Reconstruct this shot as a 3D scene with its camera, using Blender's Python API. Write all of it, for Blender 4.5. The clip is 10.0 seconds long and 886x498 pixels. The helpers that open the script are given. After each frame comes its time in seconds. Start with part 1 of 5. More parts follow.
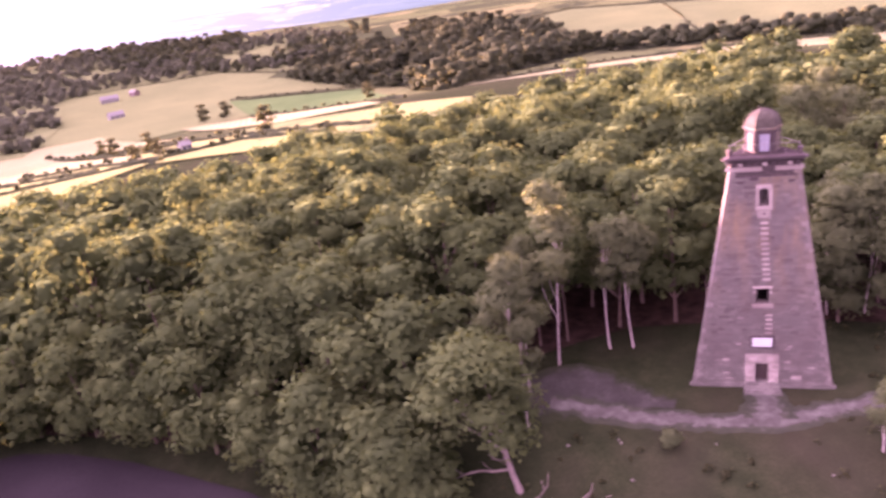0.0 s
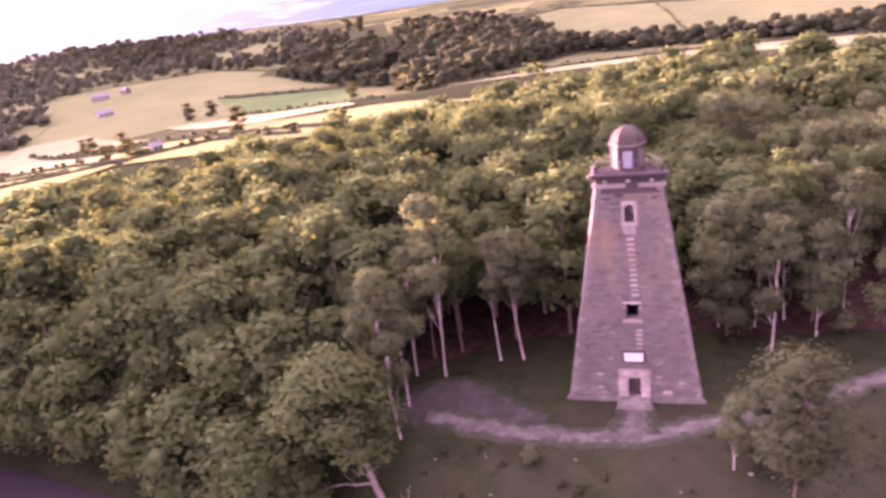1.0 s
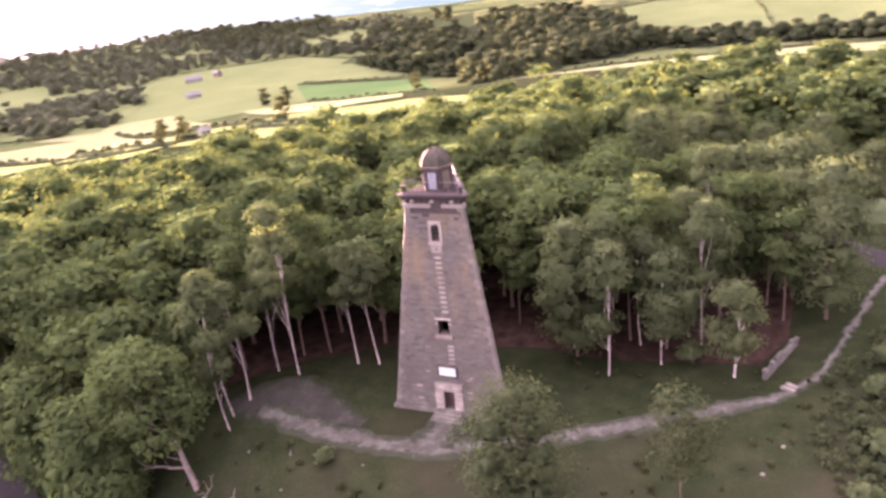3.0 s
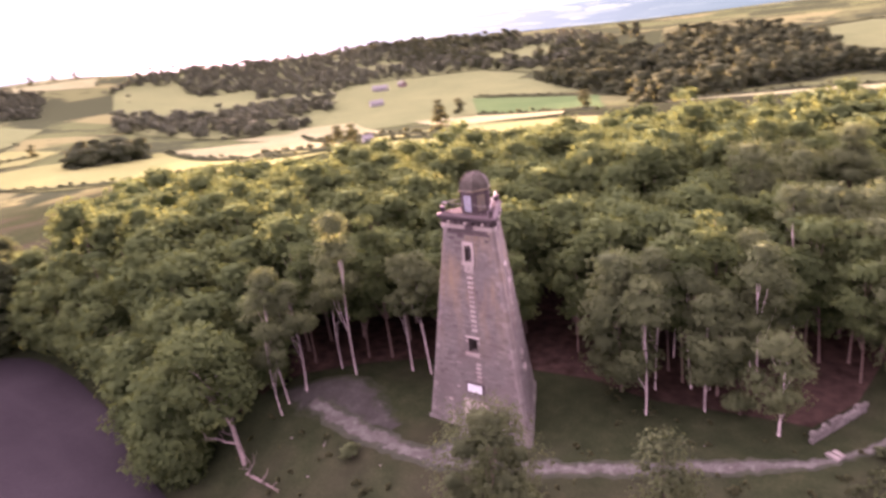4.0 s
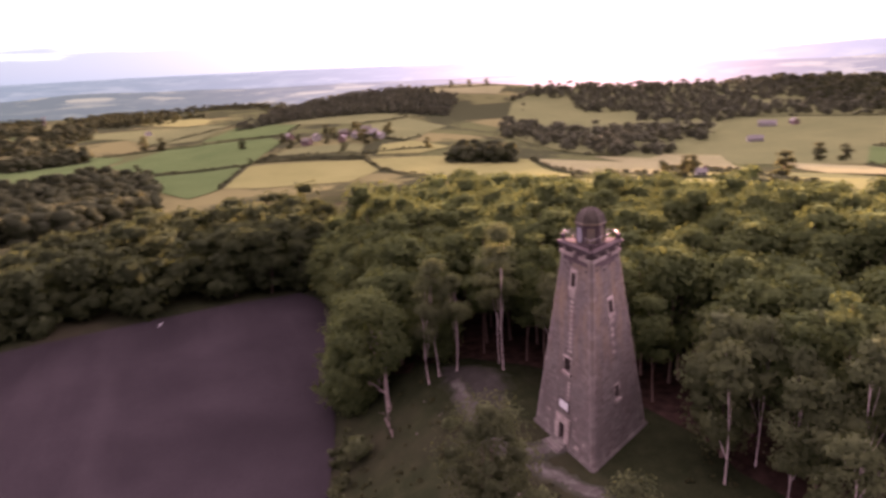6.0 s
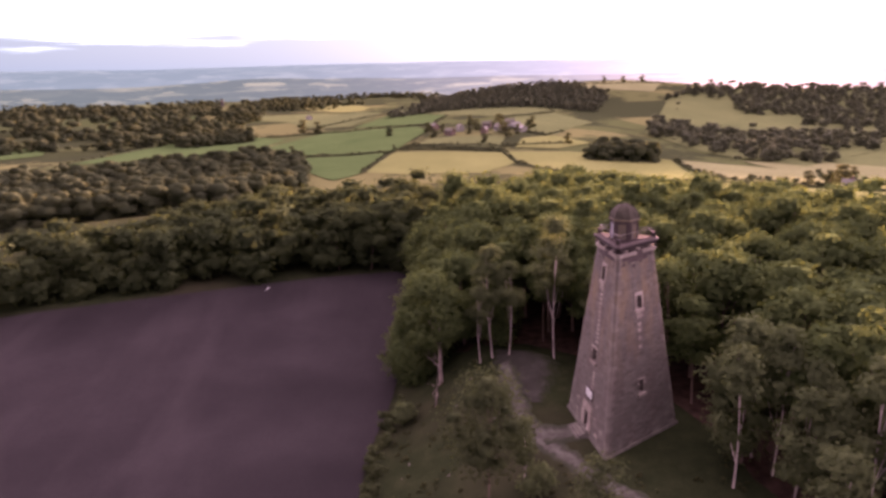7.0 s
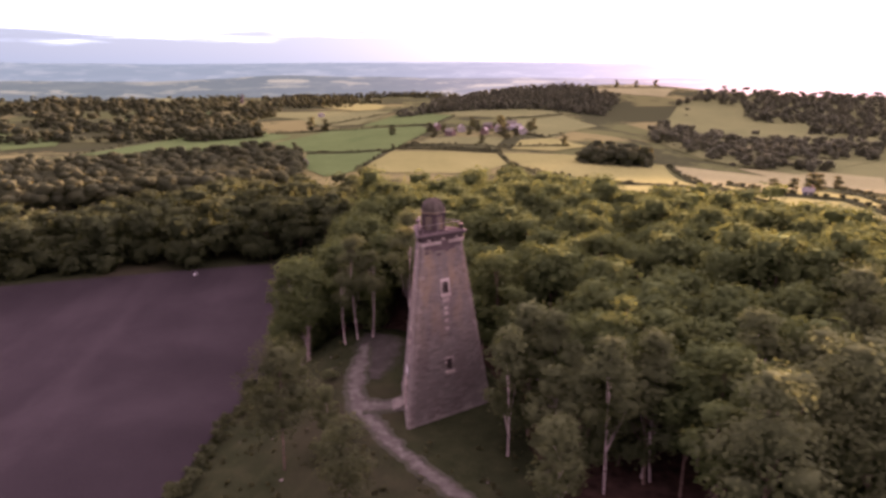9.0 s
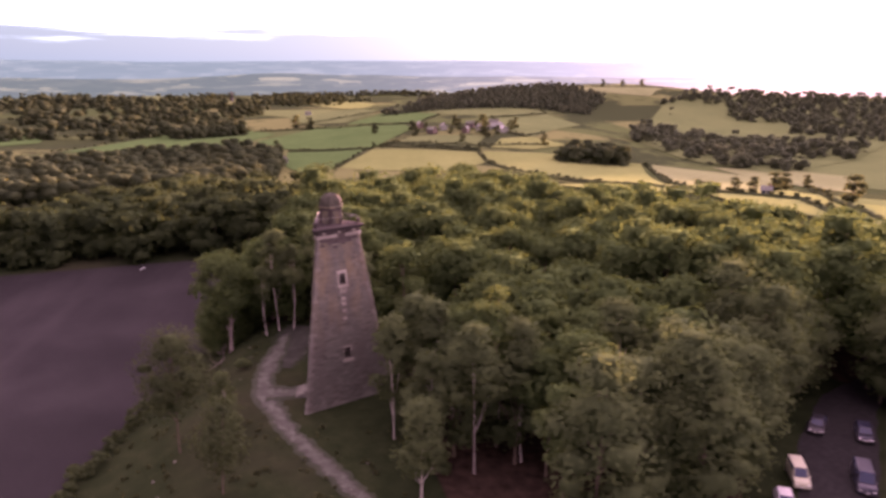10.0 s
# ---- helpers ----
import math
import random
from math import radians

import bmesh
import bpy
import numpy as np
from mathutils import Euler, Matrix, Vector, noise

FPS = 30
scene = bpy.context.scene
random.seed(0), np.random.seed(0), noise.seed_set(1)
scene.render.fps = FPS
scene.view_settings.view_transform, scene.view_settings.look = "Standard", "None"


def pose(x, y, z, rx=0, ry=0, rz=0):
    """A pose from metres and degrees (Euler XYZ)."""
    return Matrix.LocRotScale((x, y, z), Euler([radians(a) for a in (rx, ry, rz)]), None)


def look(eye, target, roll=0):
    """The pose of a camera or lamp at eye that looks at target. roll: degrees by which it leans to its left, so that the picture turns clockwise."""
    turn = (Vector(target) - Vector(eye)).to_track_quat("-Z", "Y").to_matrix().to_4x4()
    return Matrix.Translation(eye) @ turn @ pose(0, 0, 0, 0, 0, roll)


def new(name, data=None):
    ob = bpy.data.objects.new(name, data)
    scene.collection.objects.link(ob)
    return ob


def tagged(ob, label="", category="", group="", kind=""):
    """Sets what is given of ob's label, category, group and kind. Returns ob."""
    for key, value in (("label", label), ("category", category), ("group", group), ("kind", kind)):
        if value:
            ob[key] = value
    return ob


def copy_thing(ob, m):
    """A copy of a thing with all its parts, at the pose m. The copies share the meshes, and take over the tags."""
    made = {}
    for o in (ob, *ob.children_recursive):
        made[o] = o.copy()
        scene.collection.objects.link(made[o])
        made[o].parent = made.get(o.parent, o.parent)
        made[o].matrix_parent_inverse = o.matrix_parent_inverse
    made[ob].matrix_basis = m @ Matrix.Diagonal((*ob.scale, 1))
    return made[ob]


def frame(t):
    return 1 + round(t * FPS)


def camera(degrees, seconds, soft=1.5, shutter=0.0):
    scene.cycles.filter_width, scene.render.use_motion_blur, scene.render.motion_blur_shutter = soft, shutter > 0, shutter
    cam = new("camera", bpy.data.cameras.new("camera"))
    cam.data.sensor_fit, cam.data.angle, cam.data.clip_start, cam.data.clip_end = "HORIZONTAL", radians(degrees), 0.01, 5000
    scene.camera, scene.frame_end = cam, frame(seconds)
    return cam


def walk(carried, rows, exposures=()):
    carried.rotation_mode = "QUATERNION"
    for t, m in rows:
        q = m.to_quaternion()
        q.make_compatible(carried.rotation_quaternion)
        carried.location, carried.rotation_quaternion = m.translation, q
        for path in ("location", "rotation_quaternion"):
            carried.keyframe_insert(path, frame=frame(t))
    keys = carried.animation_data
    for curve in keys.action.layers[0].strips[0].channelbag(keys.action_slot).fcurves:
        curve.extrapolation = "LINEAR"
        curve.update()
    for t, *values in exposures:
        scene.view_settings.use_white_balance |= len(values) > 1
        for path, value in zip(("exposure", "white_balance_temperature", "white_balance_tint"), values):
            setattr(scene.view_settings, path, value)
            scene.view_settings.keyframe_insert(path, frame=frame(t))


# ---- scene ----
cam = camera(63.2, 10.0, soft=3.1, shutter=0.5)
PATH = [
    (0, (-10.493, -76.437, 45.703), (-11.06, -74.655, 44.995), -8.0),
    (0.5, (-3.839, -74.524, 45.712), (-4.406, -72.742, 45.002), -7.9),
    (1, (2.787, -72.621, 45.683), (2.213, -70.843, 44.97), -7.8),
    (1.5, (9.704, -70.738, 45.659), (9.133, -68.959, 44.945), -7.8),
    (2, (16.92, -68.844, 45.578), (16.321, -67.073, 44.868), -7.9),
    (2.2, (19.807, -68.063, 45.576), (19.192, -66.297, 44.866), -7.7),
    (3.3, (35.495, -63.653, 45.667), (34.555, -62.035, 44.961), -7.2),
    (3.5, (38.327, -62.616, 45.657), (37.302, -61.047, 44.962), -7.1),
    (4, (45.42, -59.548, 45.603), (44.186, -58.102, 44.982), -7.0),
    (4.5, (52.338, -55.939, 45.57), (50.904, -54.653, 45.033), -6.8),
    (5, (58.708, -52.214, 45.61), (57.114, -51.109, 45.123), -5.7),
    (5.5, (64.966, -48.159, 45.598), (63.239, -47.276, 45.112), -4.0),
    (6, (70.898, -43.859, 45.686), (69.073, -43.202, 45.2), -3.0),
    (6.2, (72.954, -41.848, 45.673), (71.096, -41.293, 45.186), -2.5),
    (7.5, (84.211, -27.204, 45.461), (82.281, -27.005, 44.974), -0.9),
    (8, (87.412, -21.107, 45.544), (85.483, -20.903, 45.058), -0.1),
    (8.5, (89.999, -14.704, 45.692), (88.07, -14.502, 45.205), -0.2),
    (9, (92.725, -8.532, 45.781), (90.796, -8.328, 45.294), -0.2),
    (9.5, (95.576, -2.121, 45.905), (93.648, -1.91, 45.415), -0.4),
    (10, (98.425, 4.352, 46.059), (96.499, 4.571, 45.568), 0.0),
]
walk(cam, [(t, look(eye, target, roll)) for t, eye, target, roll in PATH],
     [(0.0, 4.45, 6800, 122), (2.0, 4.52, 6800, 118), (2.2, 4.55, 6800, 114), (3.3, 4.6, 6750, 66), (3.5, 4.65, 6700, 76), (4.0, 4.4, 6900, 90), (4.5, 4.0, 7100, 92), (5.5, 3.35, 7300, 92), (7.5, 3.3, 7350, 94), (10.0, 3.3, 7350, 94)])

# ---- light ----
SUN_AZ, SUN_EL = 147.0, 2.7            # degrees from +x towards +y; above the horizon
SUN_DIR = Vector((math.cos(radians(SUN_AZ)) * math.cos(radians(SUN_EL)),
                  math.sin(radians(SUN_AZ)) * math.cos(radians(SUN_EL)), math.sin(radians(SUN_EL))))


def build_world():
    w = bpy.data.worlds.new("evening_sky")
    scene.world = w
    w.use_nodes = True
    nt = w.node_tree
    nt.nodes.clear()
    N, L = nt.nodes.new, nt.links.new

    def math_node(op, a, b=None):
        n = N("ShaderNodeMath")
        n.operation = op
        for k, v in enumerate((a, b)):
            if v is None:
                continue
            if isinstance(v, (int, float)):
                n.inputs[k].default_value = v
            else:
                L(v, n.inputs[k])
        return n.outputs[0]

    out, bg = N("ShaderNodeOutputWorld"), N("ShaderNodeBackground")
    sky = N("ShaderNodeTexSky")
    sky.sky_type, sky.sun_disc = "NISHITA", False
    sky.sun_elevation, sky.sun_rotation = radians(SUN_EL), radians(90 - SUN_AZ)
    sky.air_density, sky.dust_density, sky.ozone_density = 1.0, 1.5, 1.0
    co = N("ShaderNodeTexCoord")
    sep = N("ShaderNodeSeparateXYZ")
    L(co.outputs["Generated"], sep.inputs[0])
    # thin bright cloud: milky low down, streaky, brightest round the sun
    dot = N("ShaderNodeVectorMath")
    dot.operation = "DOT_PRODUCT"
    L(co.outputs["Generated"], dot.inputs[0])
    dot.inputs[1].default_value = SUN_DIR
    facing = math_node("MAXIMUM", dot.outputs["Value"], 0.0)
    wide = math_node("MULTIPLY", math_node("POWER", facing, 14.0), 7.0)
    tight = math_node("MULTIPLY", math_node("POWER", facing, 110.0), 50.0)
    up = math_node("MAXIMUM", sep.outputs["Z"], 0.0)
    mp = N("ShaderNodeMapping")
    mp.inputs["Scale"].default_value = (2.6, 2.6, 48.0)
    L(co.outputs["Generated"], mp.inputs[0])
    nz = N("ShaderNodeTexNoise")
    nz.inputs["Scale"].default_value, nz.inputs["Detail"].default_value = 1.9, 9.0
    L(mp.outputs[0], nz.inputs["Vector"])
    # a grey bank of cloud lies on the horizon under thin white cloud
    edge = math_node("ADD", up, math_node("MULTIPLY", math_node("SUBTRACT", nz.outputs["Fac"], 0.5), 0.075))
    ramp = N("ShaderNodeMapRange")
    ramp.interpolation_type = "SMOOTHSTEP"
    ramp.inputs["From Min"].default_value, ramp.inputs["From Max"].default_value = 0.040, 0.070
    ramp.inputs["To Min"].default_value, ramp.inputs["To Max"].default_value = 0.0, 1.0
    L(edge, ramp.inputs["Value"])
    fade = N("ShaderNodeMapRange")
    fade.inputs["From Min"].default_value, fade.inputs["From Max"].default_value = 0.1, 0.6
    fade.inputs["To Min"].default_value, fade.inputs["To Max"].default_value = 12.0, 6.5
    L(up, fade.inputs["Value"])
    base = math_node("ADD", math_node("MULTIPLY", ramp.outputs[0], math_node("SUBTRACT", fade.outputs[0], 1.1)), 1.1)
    turned = math_node("ADD", math_node("MULTIPLY", dot.outputs["Value"], 0.46), 0.54)   # the sky away from the sun is dimmer
    wide = math_node("MULTIPLY", wide, math_node("ADD", math_node("MULTIPLY", ramp.outputs[0], 0.78), 0.22))     # the bank of cloud holds back the glow
    total = math_node("ADD", math_node("ADD", math_node("MULTIPLY", base, turned), wide), tight)
    veil = N("ShaderNodeMixRGB")
    veil.blend_type = "MULTIPLY"
    veil.inputs[0].default_value = 1.0
    tone = N("ShaderNodeMixRGB")
    tone.inputs[1].default_value, tone.inputs[2].default_value = (0.42, 1.06, 1.14, 1), (1.0, 0.99, 0.96, 1)
    L(ramp.outputs[0], tone.inputs[0])
    L(tone.outputs[0], veil.inputs[1])
    L(total, veil.inputs[2])
    add = N("ShaderNodeMixRGB")
    add.blend_type = "ADD"
    add.inputs[0].default_value = 1.0
    thin = N("ShaderNodeMixRGB")
    thin.blend_type = "MULTIPLY"
    thin.inputs[0].default_value = 1.0
    thin.inputs[2].default_value = (0.07, 0.11, 0.17, 1)
    L(sky.outputs[0], thin.inputs[1])
    L(thin.outputs[0], add.inputs[1])
    L(veil.outputs[0], add.inputs[2])
    L(add.outputs[0], bg.inputs[0])
    bg.inputs[1].default_value = 0.07
    L(bg.outputs[0], out.inputs[0])


build_world()
sun = new("sun", bpy.data.lights.new("sun", "SUN"))
sun.data.energy, sun.data.angle, sun.data.color = 3.6, radians(0.8), (1.0, 0.76, 0.47)
sun.matrix_world = look(tuple(SUN_DIR * 300), (0, 0, 0))


# ---- materials ----
class Mat:
    """A node material under construction."""

    def __init__(self, name):
        self.m = bpy.data.materials.new(name)
        self.m.use_nodes = True
        self.nt = self.m.node_tree
        self.nt.nodes.clear()
        self.out = self.n("ShaderNodeOutputMaterial")
        geo = self.n("ShaderNodeNewGeometry")
        self.pos, self.island = geo.outputs["Position"], geo.outputs["Random Per Island"]
        self.obj = self.n("ShaderNodeTexCoord").outputs["Object"]

    def n(self, kind):
        return self.nt.nodes.new(kind)

    def link(self, a, b):
        self.nt.links.new(a, b)

    def noise(self, scale, detail=4.0, vec=None, stretch=None, rough=0.55):
        t = self.n("ShaderNodeTexNoise")
        t.inputs["Scale"].default_value, t.inputs["Detail"].default_value = scale, detail
        t.inputs["Roughness"].default_value = rough
        v = vec or self.pos
        if stretch:
            mp = self.n("ShaderNodeMapping")
            mp.inputs["Scale"].default_value = stretch
            self.link(v, mp.inputs[0])
            v = mp.outputs[0]
        self.link(v, t.inputs["Vector"])
        return t.outputs["Fac"]

    def ramp(self, fac, *stops):
        r = self.n("ShaderNodeValToRGB")
        els = r.color_ramp.elements
        while len(els) < len(stops):
            els.new(0.5)
        for e, (p, c) in zip(els, stops):
            e.position, e.color = p, (*c, 1)
        self.link(fac, r.inputs[0])
        return r.outputs[0]

    def mix(self, fac, a, b, mode="MIX"):
        m = self.n("ShaderNodeMixRGB")
        m.blend_type = mode
        for k, v in ((0, fac), (1, a), (2, b)):
            if isinstance(v, (int, float)):
                m.inputs[k].default_value = v
            elif isinstance(v, tuple):
                m.inputs[k].default_value = (*v, 1)
            else:
                self.link(v, m.inputs[k])
        return m.outputs[0]

    def surface(self, colour, rough=0.8, metal=0.0, bump=None, strength=0.4, dist=0.05, translucent=0.0, tcol=None, gloss=0.3):
        b = self.n("ShaderNodeBsdfPrincipled")
        if isinstance(colour, tuple):
            b.inputs["Base Color"].default_value = (*colour, 1)
        else:
            self.link(colour, b.inputs["Base Color"])
        if isinstance(rough, (int, float)):
            b.inputs["Roughness"].default_value = rough
        else:
            self.link(rough, b.inputs["Roughness"])
        b.inputs["Metallic"].default_value = metal
        b.inputs["Specular IOR Level"].default_value = gloss
        if bump is not None:
            bp = self.n("ShaderNodeBump")
            bp.inputs["Strength"].default_value, bp.inputs["Distance"].default_value = strength, dist
            self.link(bump, bp.inputs["Height"])
            self.link(bp.outputs[0], b.inputs["Normal"])
        sh = b.outputs[0]
        if translucent:
            tr = self.n("ShaderNodeBsdfTranslucent")
            self.link(tcol if tcol is not None else colour, tr.inputs[0])
            mx = self.n("ShaderNodeMixShader")
            mx.inputs[0].default_value = translucent
            self.link(sh, mx.inputs[1])
            self.link(tr.outputs[0], mx.inputs[2])
            sh = mx.outputs[0]
        self.link(sh, self.out.inputs[0])
        return self.m


def leaf_material(name, dark, mid, light, through_leaf=(1.45, 1.22, 0.72)):
    m = Mat(name)
    tree = m.noise(0.11, 2.0)
    leaf = m.mix(0.68, m.island, tree)
    col = m.ramp(leaf, (0.25, tuple(0.6 * a + 0.4 * b for a, b in zip(dark, mid))), (0.5, mid), (0.75, tuple(0.8 * a + 0.2 * b for a, b in zip(light, mid))))
    fine = m.noise(9.0, 3.0)
    col = m.mix(m.ramp(fine, (0.35, (0.18, 0.18, 0.18)), (0.65, (0, 0, 0))), col, tuple(c * 0.6 for c in dark))
    tcol = m.mix(1.0, col, through_leaf, "MULTIPLY")
    return m.surface(col, 0.9, translucent=0.40, tcol=tcol, gloss=0.0)


def stone_material(name, tones, stain, lichen=0.0):
    m = Mat(name)
    big = m.noise(0.35, 5.0, stretch=(1, 1, 0.6))
    fine = m.noise(5.0, 6.0)
    own = m.n("ShaderNodeObjectInfo").outputs["Random"]
    odd = m.n("ShaderNodeMath")
    odd.operation = "FRACT"
    both = m.n("ShaderNodeMath")
    both.operation = "ADD"
    m.link(m.island, both.inputs[0])
    m.link(own, both.inputs[1])
    m.link(both.outputs[0], odd.inputs[0])
    col = m.ramp(m.mix(0.6, odd.outputs[0], fine), (0.28, tones[0]), (0.5, tones[1]), (0.66, tones[2]), (0.82, tuple(c * 1.25 for c in tones[2])))
    col = m.mix(m.ramp(big, (0.45, (0, 0, 0)), (0.7, (0.7, 0.7, 0.7))), col, stain)
    if lichen:                              # ochre lichen in upright streaks on the upper courses
        sep = m.n("ShaderNodeSeparateXYZ")
        m.link(m.pos, sep.inputs[0])
        rng = m.n("ShaderNodeMapRange")
        rng.inputs["From Min"].default_value, rng.inputs["From Max"].default_value = 8.0, 19.0
        m.link(sep.outputs["Z"], rng.inputs["Value"])
        streak = m.ramp(m.noise(0.9, 4.0, stretch=(0.8, 0.8, 0.22)), (0.42, (0, 0, 0)), (0.72, (lichen, lichen, lichen)))
        col = m.mix(m.mix(1.0, streak, rng.outputs[0], "MULTIPLY"), col, (0.150, 0.122, 0.060))
    low = m.n("ShaderNodeSeparateXYZ")       # limewash and salts weathering out round the foot of the walls
    m.link(m.pos, low.inputs[0])
    foot = m.n("ShaderNodeMapRange")
    foot.inputs["From Min"].default_value, foot.inputs["From Max"].default_value = 4.5, 1.0
    m.link(low.outputs["Z"], foot.inputs["Value"])
    salts = m.ramp(m.noise(0.7, 6.0, stretch=(1, 1, 1.6), rough=0.65), (0.48, (0, 0, 0)), (0.62, (0.55, 0.55, 0.55)))
    col = m.mix(m.mix(1.0, salts, foot.outputs[0], "MULTIPLY"), col, tuple(c * 1.7 for c in tones[2]))
    return m.surface(col, 0.9, bump=m.noise(14.0, 5.0), strength=0.5, dist=0.04)


def plain_material(name, colour, rough=0.6, metal=0.0, vary=0.25, scale=3.0, gloss=0.3):
    m = Mat(name)
    col = m.mix(m.ramp(m.noise(scale, 5.0), (0.3, (0, 0, 0)), (0.7, (1, 1, 1))), tuple(c * (1 - vary) for c in colour), tuple(min(1, c * (1 + vary)) for c in colour))
    return m.surface(col, rough, metal, bump=m.noise(scale * 6, 3.0), strength=0.15, dist=0.02, gloss=gloss)


LEAF = leaf_material("oak_leaves", (0.032, 0.056, 0.024), (0.060, 0.099, 0.038), (0.094, 0.142, 0.052))
LEAF_B = leaf_material("birch_leaves", (0.044, 0.068, 0.034), (0.074, 0.107, 0.049), (0.104, 0.141, 0.064), (1.35, 1.28, 0.82))
TUFT = leaf_material("bracken_and_grass", (0.030, 0.041, 0.019), (0.040, 0.051, 0.024), (0.050, 0.058, 0.029))
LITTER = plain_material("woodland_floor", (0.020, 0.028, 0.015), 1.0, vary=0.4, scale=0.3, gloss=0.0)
LEAF_LITTER = plain_material("leaf_litter", (0.034, 0.024, 0.018), 1.0, vary=0.45, scale=0.6, gloss=0.0)
LEAF_S = leaf_material("slope_leaves", (0.030, 0.045, 0.023), (0.050, 0.072, 0.034), (0.074, 0.100, 0.045), (1.35, 1.25, 0.8))
LEAF_F = leaf_material("far_leaves", (0.028, 0.042, 0.025), (0.048, 0.068, 0.036), (0.076, 0.096, 0.046), (1.9, 1.5, 0.8))
# far leaves paled: the distance haze over two woods is in their colour
LEAF_HAZE = leaf_material("haze_pale_leaves", (0.062, 0.082, 0.052), (0.080, 0.104, 0.066), (0.102, 0.126, 0.078), (1.6, 1.4, 0.9))
# darker copy of the leaves: the west wood's shaded face is in this colour
LEAF_SHADE = leaf_material("shade_dark_leaves", (0.024, 0.039, 0.020), (0.039, 0.060, 0.028), (0.056, 0.082, 0.036), (1.4, 1.25, 0.75))
BARK = plain_material("brown_bark", (0.10, 0.075, 0.055), 0.9, vary=0.45, scale=4.0)


def birch_bark():
    m = Mat("birch_bark")
    rings = m.noise(2.2, 4.0, stretch=(0.6, 0.6, 3.0))
    col = m.ramp(rings, (0.34, (0.06, 0.05, 0.045)), (0.42, (0.36, 0.33, 0.29)), (0.7, (0.56, 0.52, 0.47)))
    return m.surface(col, 0.75, bump=rings, strength=0.3, dist=0.02)


BIRCH = birch_bark()
STONE = stone_material("weathered_sandstone", ((0.066, 0.070, 0.058), (0.077, 0.081, 0.067), (0.090, 0.095, 0.078)), (0.064, 0.059, 0.050), 0.75)
STONE_DARK = stone_material("sooty_sandstone", ((0.030, 0.026, 0.024), (0.040, 0.034, 0.031), (0.054, 0.045, 0.040)), (0.024, 0.021, 0.020))
STONE_PALE = stone_material("pale_dressed_stone", ((0.15, 0.147, 0.122), (0.188, 0.184, 0.154), (0.23, 0.224, 0.190)), (0.13, 0.112, 0.094))
STONE_MID = stone_material("brown_sandstone", ((0.053, 0.053, 0.045), (0.061, 0.061, 0.051), (0.072, 0.071, 0.059)), (0.056, 0.049, 0.039), 0.7)
STONE_WORN = stone_material("worn_sandstone", ((0.080, 0.081, 0.068), (0.099, 0.100, 0.084), (0.123, 0.124, 0.104)), (0.078, 0.071, 0.059), 0.5)
MORTAR = plain_material("dark_mortar", (0.072, 0.066, 0.056), 0.95, scale=2.0)


def grass_colour(m):
    mid, fine = m.noise(0.4, 4.0), m.noise(3.5, 5.0)
    return m.ramp(m.mix(0.5, mid, fine), (0.35, (0.010, 0.0165, 0.0075)), (0.52, (0.016, 0.024, 0.011)), (0.68, (0.027, 0.034, 0.0165)))


def worn_edge(m, col, start=0.35, end=0.8):
    """Grass grows in from the sides of a path."""
    at = m.n("ShaderNodeAttribute")
    at.attribute_name = "side"
    add = m.n("ShaderNodeMath")
    add.operation = "MULTIPLY_ADD"
    m.link(m.mix(0.4, m.noise(0.75, 6.0, rough=0.7), m.noise(2.6, 5.0)), add.inputs[0])
    add.inputs[1].default_value = 2.4
    less = m.n("ShaderNodeMath")
    less.operation = "SUBTRACT"
    m.link(at.outputs["Fac"], less.inputs[0])
    less.inputs[1].default_value = 1.2
    m.link(less.outputs[0], add.inputs[2])
    return m.mix(m.ramp(add.outputs[0], (start, (0, 0, 0)), (end, (1, 1, 1))), col, grass_colour(m))


def ground_material():
    m = Mat("rough_grass")
    big, mid, fine = m.noise(0.035, 4.0), m.noise(0.4, 4.0), m.noise(3.5, 5.0)
    col = grass_colour(m)
    col = m.mix(m.ramp(big, (0.50, (0, 0, 0)), (0.70, (0.6, 0.6, 0.6))), col, (0.032, 0.031, 0.020))
    # the distant vale: a patchwork of small fields, hedges and woods
    vor = m.n("ShaderNodeTexVoronoi")
    vor.inputs["Scale"].default_value = 0.0062
    warp = m.n("ShaderNodeMapping")
    warp.inputs["Rotation"].default_value, warp.inputs["Scale"].default_value = (0, 0, 0.5), (1.0, 0.55, 0.0)
    m.link(m.pos, warp.inputs[0])
    m.link(warp.outputs[0], vor.inputs["Vector"])
    grey = m.n("ShaderNodeSeparateColor")
    m.link(vor.outputs["Color"], grey.inputs[0])
    crops = m.ramp(grey.outputs[0], (0.0, (0.030, 0.042, 0.020)), (0.35, (0.034, 0.048, 0.021)), (0.42, (0.048, 0.072, 0.028)), (0.72, (0.070, 0.090, 0.036)), (0.80, (0.098, 0.114, 0.046)))
    crops = m.mix(m.ramp(m.noise(0.012, 7.0, rough=0.7), (0.50, (0, 0, 0)), (0.56, (1, 1, 1))), crops, (0.030, 0.042, 0.020))
    dist = m.n("ShaderNodeVectorMath")
    dist.operation = "LENGTH"
    m.link(m.pos, dist.inputs[0])
    away = m.n("ShaderNodeMapRange")
    away.inputs["From Min"].default_value, away.inputs["From Max"].default_value = 300, 420
    m.link(dist.outputs["Value"], away.inputs["Value"])
    col = m.mix(away.outputs[0], col, crops)
    return m.surface(col, 0.95, bump=m.mix(0.5, mid, fine), strength=0.45, dist=0.12, gloss=0.0)


